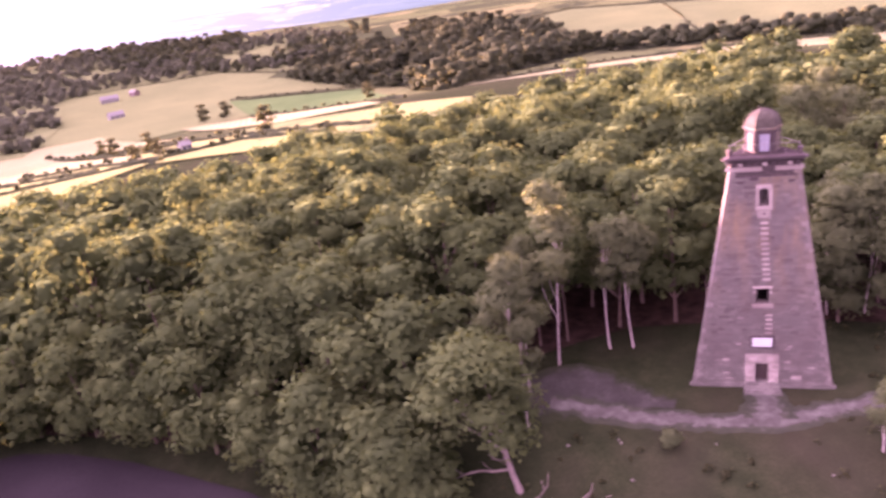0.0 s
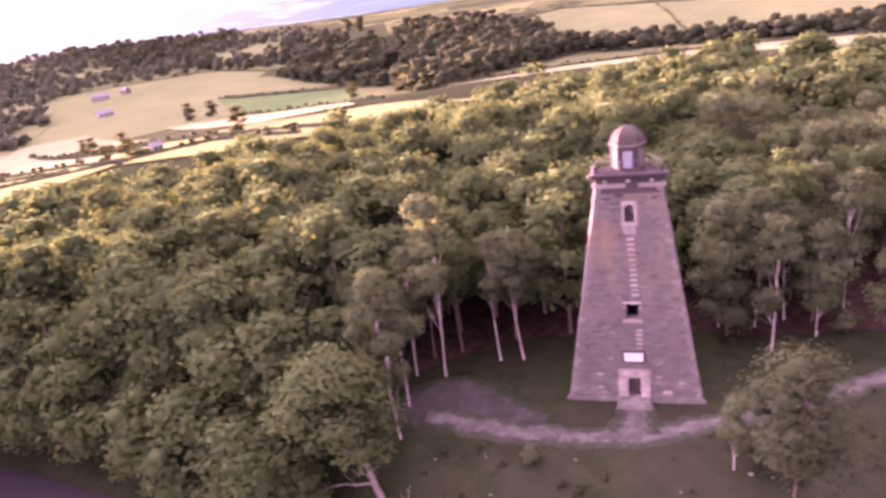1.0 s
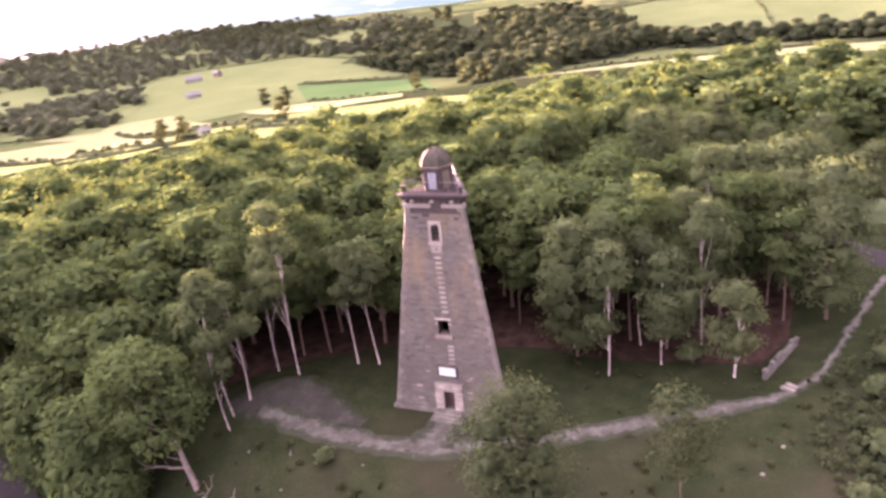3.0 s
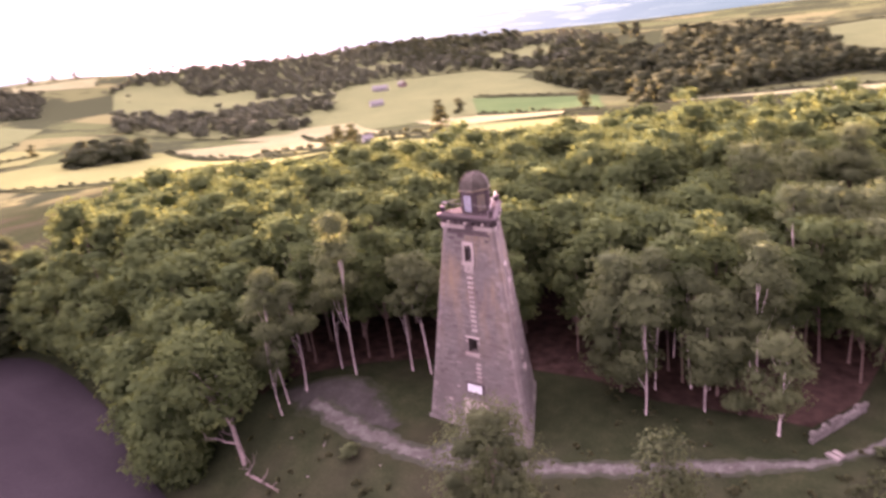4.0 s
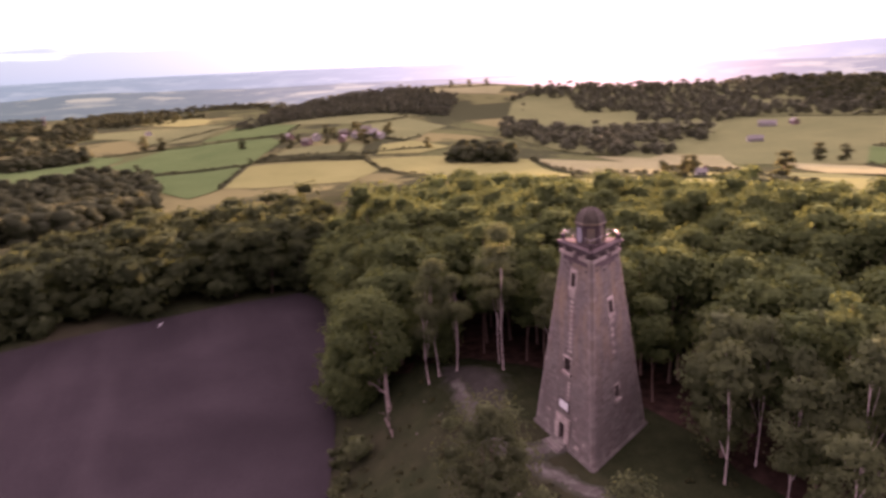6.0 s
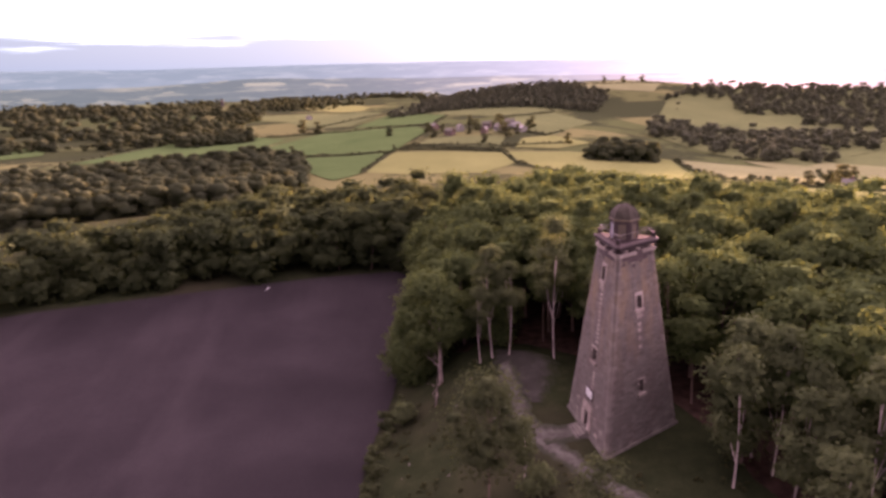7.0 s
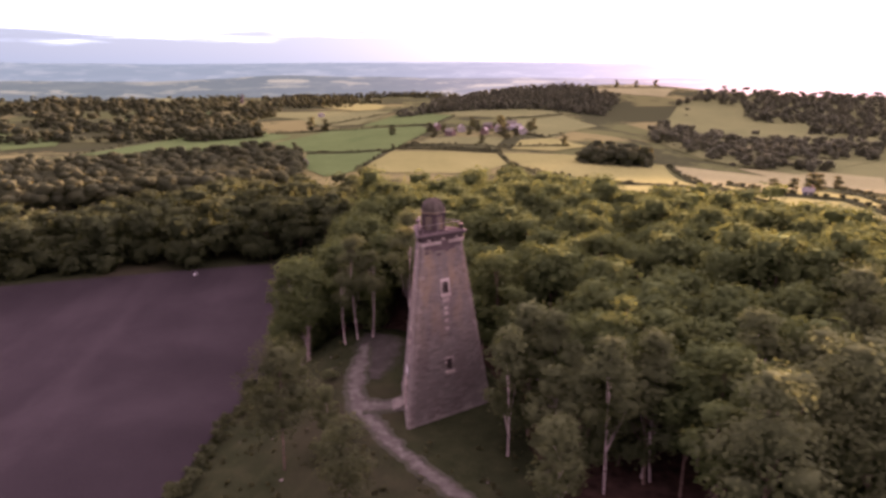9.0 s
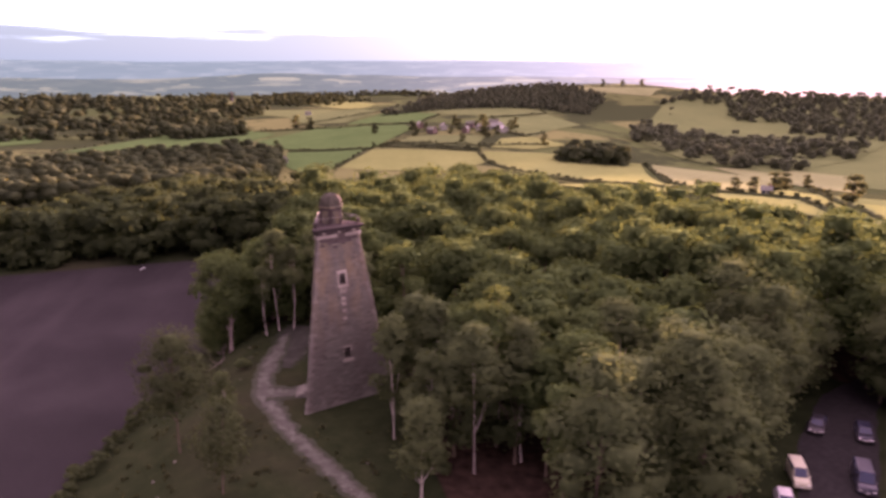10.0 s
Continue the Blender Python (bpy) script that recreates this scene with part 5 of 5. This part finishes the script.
def leaning_tree():
    """The wood's last tree: a pale leaning trunk, bare low boughs and a broad crown over the field's edge."""
    t = tagged(new("leaning_tree"), "spreading tree with pale leaning trunk and bare low boughs", "tree")
    rng = random.Random(4)
    (v, q, e), C = crown(1500, 17.5, 6.4, 6.9, 40, 5200, 0.45, lump=(0.20, 0.36), heart=0.6)
    v = v + np.array([-2.8, -1.0, 0.0])
    C = C + np.array([-2.8, -1.0, 0.0])
    part("crown", mesh_of("crown", v, q, [LEAF], True, e), LEAF, t)
    part("trunk", mesh_of("trunk", *tube([(0.6, 0, -0.5), (0.3, 0, 0.3), (-0.2, 0, 2.2), (-0.7, 0.1, 4.6), (-0.9, 0.2, 7.5), (-1.8, 0.1, 12.0)], [0.55, 0.36, 0.30, 0.25, 0.19, 0.08], 8), [DEADWOOD], True), DEADWOOD, t)
    for z, dx, dy, dz, r in ((2.4, -5.6, -1.6, -0.3, 0.13), (3.2, -1.6, -0.9, 0.9, 0.07), (4.4, -5.0, 1.2, 2.6, 0.14), (5.2, 1.6, -0.4, 1.6, 0.08), (5.8, -3.4, -1.2, 3.8, 0.12), (6.8, 1.5, 1.0, 4.5, 0.11), (7.4, -5.2, -0.8, 4.0, 0.13)):
        a = Vector((-0.2 - z * 0.1, 0, z))
        pts = [a + Vector((dx, dy, dz)) * f + Vector((rng.uniform(-0.2, 0.2), rng.uniform(-0.25, 0.25), 1.0 * f * (1 - f) + rng.uniform(-0.1, 0.1))) * (f > 0) for f in (0, 0.25, 0.5, 0.75, 1)]
        chunks = [tube(pts, [r, r * 0.8, r * 0.6, r * 0.4, r * 0.2], 6)]
        for f in (1, 2, 3):
            d = Vector((dx * 0.25 + rng.uniform(-0.6, 0.6), dy * 0.3 + rng.uniform(-0.9, 0.9), rng.uniform(0.2, 1.0)))
            chunks.append(tube([pts[f], pts[f] + d * 0.6 + Vector((0, 0, 0.1)), pts[f] + d * 1.3], [r * 0.45, r * 0.3, r * 0.1], 5))
        part("bough", mesh_of("bough", *join(chunks), [DEADWOOD], True), DEADWOOD, t, "bleached bare bough")
    return t


leaning = leaning_tree()
leaning.matrix_basis = pose(-24.6, -19.4, height(-24.6, -19.4))
plant("edge", -33.0, -22.6, 1, 1.0, group="trees along the field edge")
plant("edge", -35.5, -23.5, 0, 0.9, group="trees along the field edge")
log = bare_branches("fallen_log", 9, [((0.7, -0.6, 0.14), 4.6, 0.26), ((0.85, -0.3, 0.45), 2.2, 0.12)], "pale fallen log lying in the grass", "log")
log.matrix_basis = pose(-22.6, -20.4, height(-22.6, -20.4) + 0.3, 0, 0, 40)


def boulder(seed, size):
    rng = np.random.default_rng(seed)
    bm = bmesh.new()
    bmesh.ops.create_icosphere(bm, subdivisions=2, radius=size)
    for v in bm.verts:
        v.co *= 0.8 + 0.35 * noise.noise(v.co * (1.3 / size) + Vector((seed, 0, 0)))
        v.co.z *= 0.6
    return finish(bm, "boulder", STONE_WORN)


stones = [boulder(i, s) for i, s in enumerate((0.14, 0.2, 0.27))]
rng = random.Random(41)
for i in range(26):
    x, y = rng.uniform(-22, 38), rng.uniform(-30, -13)
    if i < 6:
        x, y = rng.uniform(20, 36), rng.uniform(-8, 6)
    ob = new("stone", stones[i % 3])
    ob.matrix_basis = pose(x, y, height(x, y) + 0.05, 0, 0, rng.uniform(0, 360))
    tagged(ob, "small pale stone half sunk in rough grass", "stone", group="stones in the grass")


def stone_wall(line, tall):
    """A tumbled dry-stone wall of separate stones."""
    w = tagged(new("dry_stone_wall"), "low tumbled dry-stone wall beside the footpath", "wall")
    rng = random.Random(3)
    shapes = []
    for k in range(4):
        bm = bmesh.new()
        bmesh.ops.create_cube(bm, size=1)
        for v in bm.verts:
            v.co += Vector((rng.uniform(-0.12, 0.12), rng.uniform(-0.12, 0.12), rng.uniform(-0.1, 0.1)))
        shapes.append(finish(bm, "stone_block", STONE))
    for p, q in zip(line, line[1:]):
        d = math.dist(p, q)
        a = math.degrees(math.atan2(q[1] - p[1], q[0] - p[0]))
        n = int(d / 0.62)
        for c in range(3):
            for i in range(n):
                if c == 2 and rng.random() < 0.35:
                    continue
                t = (i + 0.5 * (c % 2) + rng.uniform(-0.15, 0.15)) / n
                x, y = p[0] + (q[0] - p[0]) * t, p[1] + (q[1] - p[1]) * t
                ob = new("stone_block", rng.choice(shapes))
                ob.parent = w
                ob.matrix_basis = pose(x, y, height(x, y) + (c + 0.42) * tall / 3, 0, rng.uniform(-5, 5), a + rng.uniform(-6, 6)) @ Matrix.Diagonal((0.6, 0.5 - 0.06 * c, tall / 3, 1))
    return w


stone_wall([(31.6, 10.2), (33.2, 14.6), (35.0, 19.4)], 1.3)

# scrub along the east side of the footpath
rng = random.Random(77)
for i in range(4):
    t = i / 3
    plant("bush", 39.0 + 5 * t + rng.uniform(-1.2, 1.2), -8 + 24 * t + rng.uniform(-1, 1), None, rng.uniform(0.8, 1.3), group="shrubs beside the footpath")
scrub_models = [crown(860 + i, h, -0.2, r, 5, 90, 0.30, heart=0.7)[0] for i, (h, r) in enumerate(((0.8, 0.9), (1.3, 1.1), (1.8, 1.0), (0.6, 1.3)))]
forest("scrub", scatter([(36.6, 7), (39.4, 14), (43, 22), (47, 30), (54, 30), (54, -14), (40, -14), (37.4, -6), (36, 1)], 1.5, 33, 0.8), scrub_models, LEAF_S, "rank olive-green scrub on the bank beside the footpath", (0.4, 1.4))
step = tagged(new("stone_step"), "worn pale stone step set into the footpath", "step")
for i, (x, y, z, w) in enumerate(((33.9, 8.4, 0.14, 1.5), (34.3, 8.9, 0.26, 1.3))):
    bm = bmesh.new()
    box(bm, -w / 2, w / 2, -0.28, 0.28, -0.25, 0.1, None, 0.03)
    part("tread", bm, STONE_WORN, step).matrix_basis = pose(x, y, height(33.9, 8.4) + z, 0, 0, -30)

# rank growth along the field's edge
line = [(-24, -27.2), (-12, -30.8), (3, -33.2), (14, -34.7), (45, -37.2), (88, -43)]
pts = []
for p, q in zip(line, line[1:]):
    k = int(math.dist(p, q) / 0.9)
    pts += [(p[0] + (q[0] - p[0]) * i / k + rng.uniform(-1.0, 1.0), p[1] + (q[1] - p[1]) * i / k + rng.uniform(-0.3, 1.6)) for i in range(k)]
verge_models = [crown(880 + i, h, 0.0, 0.8, 4, 60, 0.4, heart=0.6)[0] for i, h in enumerate((0.9, 1.3, 1.8))]
forest("field_margin", pts, verge_models, LEAF_S, "rank weeds, bramble and low thorn along the field's edge", (0.7, 1.5))

# rough grass, bracken and heather tufts on the hilltop
rng = random.Random(60)
tuft_models = [crown(920 + i, h, -0.1, r, 4, 16, 0.42, heart=0)[0] for i, (h, r) in enumerate(((0.5, 0.5), (0.8, 0.6), (0.65, 0.9)))]
pts = []
while len(pts) < 260:
    x, y = rng.uniform(-26, 46), rng.uniform(-35, 12)
    if y < -35 + (14 - x) * 0.2 or noise.noise(Vector((x / 4, y / 4, 3.0))) < rng.uniform(-0.7, 0.5):
        continue
    if math.hypot(x, y) < 8 or abs(y + 10.6) < 2.2 and x < 6 or x > 4 and abs(y - (-9.5 + (x - 4) * 0.56)) < 1.6:
        continue
    if y > -9 and x < 9:
        continue
    pts.append((x, y))
forest("grass_tufts", pts, tuft_models, TUFT, "rough tufts of grass and bracken on the hilltop", (0.45, 0.95))

ribbon("plastic_sheet", [(-87, -51.6), (-86, -52), (-85, -52.2)], [0.12, 0.25, 0.15], PLAQUE, 0.34, "torn strip of pale plastic sheet lying on bare soil", "sheet", 0.5, 0.1, 21)

# ---- lane, vehicles ----
ribbon("lane", [(120, 6), (80, 26), (60, 37), (47, 46), (36, 54), (24, 62), (12, 72), (4, 84)], [4.5, 4.5, 4.8, 5.5, 8.0, 9.0, 7.0, 5.0], TARMAC, 0.12, "grey tarmac lane and lay-by beside the wood", "road", 1.5, 0.2, 13)
sheet("grass_verge", [(44, 63), (47, 74), (100, 62), (150, 52), (140, 30), (90, 42), (54, 57)], MEADOW, 0.16, "mown green meadow beside the lane", "ground", 6)
sheet("bare_field", [(47, 75.5), (150, 54), (210, 150), (90, 128), (74, 104), (54, 89)], SOIL, 0.2, "bare purple-brown field beyond the meadow", "field", 8)

GLASS = plain_material("tinted_car_glass", (0.02, 0.032, 0.065), 0.12, vary=0.1)
TYRE = plain_material("black_tyre", (0.02, 0.02, 0.02), 0.85)
RIM = plain_material("alloy_rim", (0.5, 0.5, 0.52), 0.35, 0.8)
LAMP_GLASS = plain_material("lamp_lens", (0.8, 0.8, 0.78), 0.2, vary=0.05)
TAIL = plain_material("red_tail_lens", (0.35, 0.02, 0.02), 0.3)
PAINTS = {"cream": plain_material("cream_paint", (0.36, 0.37, 0.27), 0.3, vary=0.06), "white": plain_material("white_paint", (0.46, 0.46, 0.47), 0.3, vary=0.05),
          "navy": plain_material("navy_paint", (0.018, 0.021, 0.036), 0.28, vary=0.1), "black": plain_material("black_paint", (0.022, 0.022, 0.028), 0.28, vary=0.1), "silver": plain_material("silver_paint", (0.45, 0.46, 0.48), 0.3, 0.4, vary=0.05)}


def profile_body(side, width, tuck, mat, name, parent, label=""):
    """A body pressed from a side outline (x, z); its upper edge is narrower by tuck."""
    bm = bmesh.new()
    zs = [p[1] for p in side]
    lo, hi = min(zs), max(zs)
    rings = []
    for s in (-1, 1):
        rings.append([bm.verts.new((x, s * (width / 2 - tuck * (z - lo) / (hi - lo)), z)) for x, z in side])
    bm.faces.new(rings[0])
    bm.faces.new(rings[1][::-1])
    n = len(side)
    for i in range(n):
        j = (i + 1) % n
        bm.faces.new((rings[0][j], rings[0][i], rings[1][i], rings[1][j]))
    bmesh.ops.bevel(bm, geom=bm.edges[:], offset=0.05, segments=2, affect="EDGES", clamp_overlap=True)
    return part(name, bm, mat, parent, label, smooth=False)


def vehicle(name, x, y, turn, paint, label, length=4.3, width=1.78, tall=1.48, van=False):
    v = tagged(new(name), label, "van" if van else "car", group="parked vehicles")
    v.matrix_basis = pose(x, y, height(x, y) + 0.13, 0, 0, turn)
    h, L = tall, length / 2
    mat = PAINTS[paint]
    if van:
        low = [(-L, 0.3), (L, 0.3), (L, 0.75), (L - 0.25, 0.98), (L - 1.05, 1.12), (-L, 1.12)]
        cab = [(-L + 0.03, 1.1), (L - 1.0, 1.1), (L - 1.75, h), (-L + 0.15, h)]
        glass = [(L - 1.02, 1.16), (L - 0.98, 1.16), (L - 1.70, h - 0.06), (L - 1.76, h - 0.06)]
        sides = [(-L + 0.3, L - 1.95)]
    else:
        low = [(-L, 0.35), (-L + 0.1, 0.25), (L - 0.1, 0.25), (L, 0.4), (L - 0.05, 0.68), (L - 0.35, 0.78), (L - 1.25, 0.90), (-L + 0.35, 0.92), (-L + 0.02, 0.85)]
        cab = [(-L + 0.15, 0.88), (L - 1.2, 0.88), (L - 1.95, h), (-L + 0.75, h)]
        glass = [(L - 1.24, 0.93), (L - 1.18, 0.93), (L - 1.9, h - 0.05), (L - 1.97, h - 0.05)]
        sides = [(-L + 0.65, L - 2.0)]
    body = profile_body(low, width, 0.04, mat, "body", v)
    profile_body(cab, width - 0.1, 0.16, mat, "cabin", v)
    profile_body([(a + 0.03, b + 0.01) for a, b in glass], width - 0.36, 0.1, GLASS, "windscreen", v, "dark tinted windscreen")
    if not van:
        profile_body([(-L + 0.08, 0.95), (-L + 0.16, 0.95), (-L + 0.74, h - 0.06), (-L + 0.66, h - 0.06)], width - 0.36, 0.1, GLASS, "rear_window", v)
    for s in (-1, 1):
        for a, b in sides:
            bm = bmesh.new()
            z0, z1 = (1.22 if van else 0.96), h - 0.12
            box(bm, a, b, s * (width / 2 - 0.16) - 0.05, s * (width / 2 - 0.16) + 0.05, z0, z1, bevel=0.03)
            part("side_window", bm, GLASS, v)
        bm = bmesh.new()
        box(bm, L - 0.12, L + 0.015, s * (width / 2 - 0.3) - 0.17, s * (width / 2 - 0.3) + 0.17, 0.56, 0.72, bevel=0.03)
        part("headlight", bm, LAMP_GLASS, v)
        bm = bmesh.new()
        box(bm, -L - 0.015, -L + 0.1, s * (width / 2 - 0.2) - 0.1, s * (width / 2 - 0.2) + 0.1, 0.6, 0.82, bevel=0.03)
        part("tail_light", bm, TAIL, v)
        bm = bmesh.new()
        box(bm, L - 1.65, L - 1.45, s * (width / 2 + 0.1) - 0.1, s * (width / 2 + 0.1) + 0.1, 0.98, 1.1, bevel=0.03)
        part("wing_mirror", bm, mat, v)
        for wx in (-L + 0.75, L - 0.8):
            m = Matrix.Translation((wx, s * (width / 2 - 0.1), 0.31)) @ Matrix.Rotation(radians(90), 4, "X")
            bm = bmesh.new()
            bmesh.ops.create_cone(bm, cap_ends=True, segments=18, radius1=0.31, radius2=0.31, depth=0.22, matrix=m)
            tyre = part("tyre", bm, TYRE, v)
            bm = bmesh.new()
            bmesh.ops.create_cone(bm, cap_ends=True, segments=12, radius1=0.19, radius2=0.19, depth=0.25, matrix=m)
            part("rim", bm, RIM, tyre)
    bm = bmesh.new()
    box(bm, L - 0.03, L + 0.02, -0.26, 0.26, 0.42, 0.53)
    part("number_plate", bm, LAMP_GLASS, v)
    return v


for x, y, w, s in ((8, 67, 2, 1.0), (13, 76, 0, 1.0), (22, 79, 1, 1.0), (31, 73, 2, 1.0), (39, 69, 0, 0.9), (46, 66, 2, 0.9)):
    plant("full", x, y, w, s, group="trees of the wood")
vehicle("camper_van", 30.0, 53.0, -20, "cream", "cream camper van with a blue-tinted windscreen parked in the lay-by", 4.7, 1.8, 1.95, True)
vehicle("car", 34.6, 48.6, -24, "white", "white hatchback parked beside the lane")
vehicle("car", 19.0, 62.6, -40, "black", "black car parked under the trees")
vehicle("car", 21.6, 67.2, -30, "navy", "dark blue car parked in the lay-by", 4.5, 1.8, 1.5)
vehicle("van", 31.8, 59.8, -28, "navy", "dark blue van parked in the lay-by", 5.2, 1.95, 2.1, True)
vehicle("car", 51.3, 60.3, -35, "white", "white saloon parked beside the grass verge")

# ---- farms and village ----
RENDER_W = plain_material("whitewashed_render", (0.18, 0.205, 0.17), 0.8, vary=0.08)
BRICK = plain_material("red_brown_brick", (0.115, 0.090, 0.072), 0.85)
SLATE = plain_material("grey_slate", (0.066, 0.076, 0.054), 0.7)
SHEET = plain_material("pale_sheet_roof", (0.080, 0.096, 0.080), 0.5, vary=0.1)


def house(name, x, y, turn, length, depth, eaves, wall, roof, label, chimney=True):
    h = tagged(new(name), label, "house", group="buildings in the vale")
    h.matrix_basis = pose(x, y, height(x, y), 0, 0, turn)
    bm = bmesh.new()
    ridge = eaves + depth * 0.38
    L, D = length / 2, depth / 2
    prof = [(-D, -1.5), (D, -1.5), (D, eaves), (0, ridge), (-D, eaves)]
    rings = [[bm.verts.new((s * L, a, b)) for a, b in prof] for s in (-1, 1)]
    bm.faces.new(rings[0])
    bm.faces.new(rings[1][::-1])
    for i in range(5):
        j = (i + 1) % 5
        bm.faces.new((rings[0][j], rings[0][i], rings[1][i], rings[1][j]))
    part("wall", bm, wall, h)
    for s in (-1, 1):
        bm = bmesh.new()
        pr = [(s * (D + 0.4), eaves - 0.28), (0, ridge + 0.05), (0, ridge + 0.28), (s * (D + 0.4), eaves - 0.05)]
        r = [[bm.verts.new((e * (L + 0.35), a, b)) for a, b in pr] for e in (-1, 1)]
        bm.faces.new(r[0])
        bm.faces.new(r[1][::-1])
        for i in range(4):
            j = (i + 1) % 4
            bm.faces.new((r[0][j], r[0][i], r[1][i], r[1][j]))
        part("roof", bm, roof, h)
    if chimney:
        bm = bmesh.new()
        box(bm, L - 1.1, L - 0.3, -0.4, 0.4, ridge - 0.6, ridge + 1.1)
        part("chimney", bm, BRICK, h)
    for s in (-1, 1):
        for z in ((1.0, 3.4) if eaves > 4 else (1.0,)):
            n = max(2, int(length / 3.5))
            for i in range(n):
                u = -L + length * (i + 0.5) / n
                bm = bmesh.new()
                box(bm, u - 0.55, u + 0.55, s * D - 0.06, s * D + 0.06, z, z + 1.25)
                part("window", bm, GLASS, h)
    return h


for i, (x, y, a, l, d, e, w, r, lab) in enumerate((
        (-651, 130, 20, 16, 8, 5.2, RENDER_W, SLATE, "white rendered farmhouse with a slate roof"),
        (-662, 146, 100, 22, 10, 4.0, RENDER_W, SHEET, "long pale farm shed with a sheet roof"),
        (-640, 150, 15, 18, 9, 4.2, RENDER_W, SHEET, "long pale farm shed with a sheet roof"),
        (-676, 122, 60, 12, 7, 5.0, BRICK, SLATE, "brick cottage with a slate roof"),
        (-640, 112, -30, 12, 7, 5.0, BRICK, SLATE, "brick cottage with a slate roof"),
        (-668, 92, 10, 12, 8, 5.2, RENDER_W, SLATE, "white cottage with a slate roof"),
        (-648, 78, 40, 13, 8, 5.0, BRICK, SLATE, "brick cottage with a slate roof"),
        (-690, 150, 75, 14, 8, 5.0, BRICK, SLATE, "brick cottage with a slate roof"),
        (-705, 70, 15, 14, 8, 5.0, BRICK, SLATE, "brick cottage with a slate roof"),
        (-200, 183, 60, 6, 5, 3.2, RENDER_W, SHEET, "small white hut beside a field hedge"),
        (-545, -62, 10, 9, 6, 4.5, RENDER_W, SLATE, "small white cottage at the edge of a wood"),
        (-560, 572, 40, 24, 10, 4.5, RENDER_W, SHEET, "long pale farm shed with a sheet roof"),
        (-548, 598, -20, 14, 8, 5.0, BRICK, SLATE, "brick farmhouse with a slate roof"),
        (-482, 482, 60, 18, 9, 4.0, RENDER_W, SHEET, "long pale farm shed with a sheet roof"),
        (-1120, -80, 30, 14, 8, 5.0, RENDER_W, SLATE, "white farmhouse far off in the vale"))):
    house("farmhouse" if "shed" not in lab else "farm_shed", x, y, a, l * 0.75, d * 0.8, e * 0.85, w, r, lab, "shed" not in lab)

church = tagged(new("church"), "distant church tower with a spire among trees", "church")
church.matrix_basis = pose(-1880, -328, height(-1880, -328)) @ Matrix.Diagonal((0.6, 0.6, 0.6, 1))
bm = bmesh.new()
box(bm, -4, 4, -4, 4, -2, 26)
part("tower", bm, STONE_DARK, church)
bm = bmesh.new()
bmesh.ops.create_cone(bm, cap_ends=True, segments=8, radius1=4.2, radius2=0.2, depth=22, matrix=Matrix.Translation((0, 0, 37)))
part("spire", bm, STONE_DARK, church)
bm = bmesh.new()
box(bm, 4, 26, -6, 6, -2, 12)
part("nave", bm, STONE_DARK, church)

# masonry of the door face, stone by stone
for u0, u1, z0, z1, proud in pieces:
    b = bmesh.new()
    face_box(b, 0, u0, u1, z0, z1, proud)
    part("stone_block", b, STONE, tower)
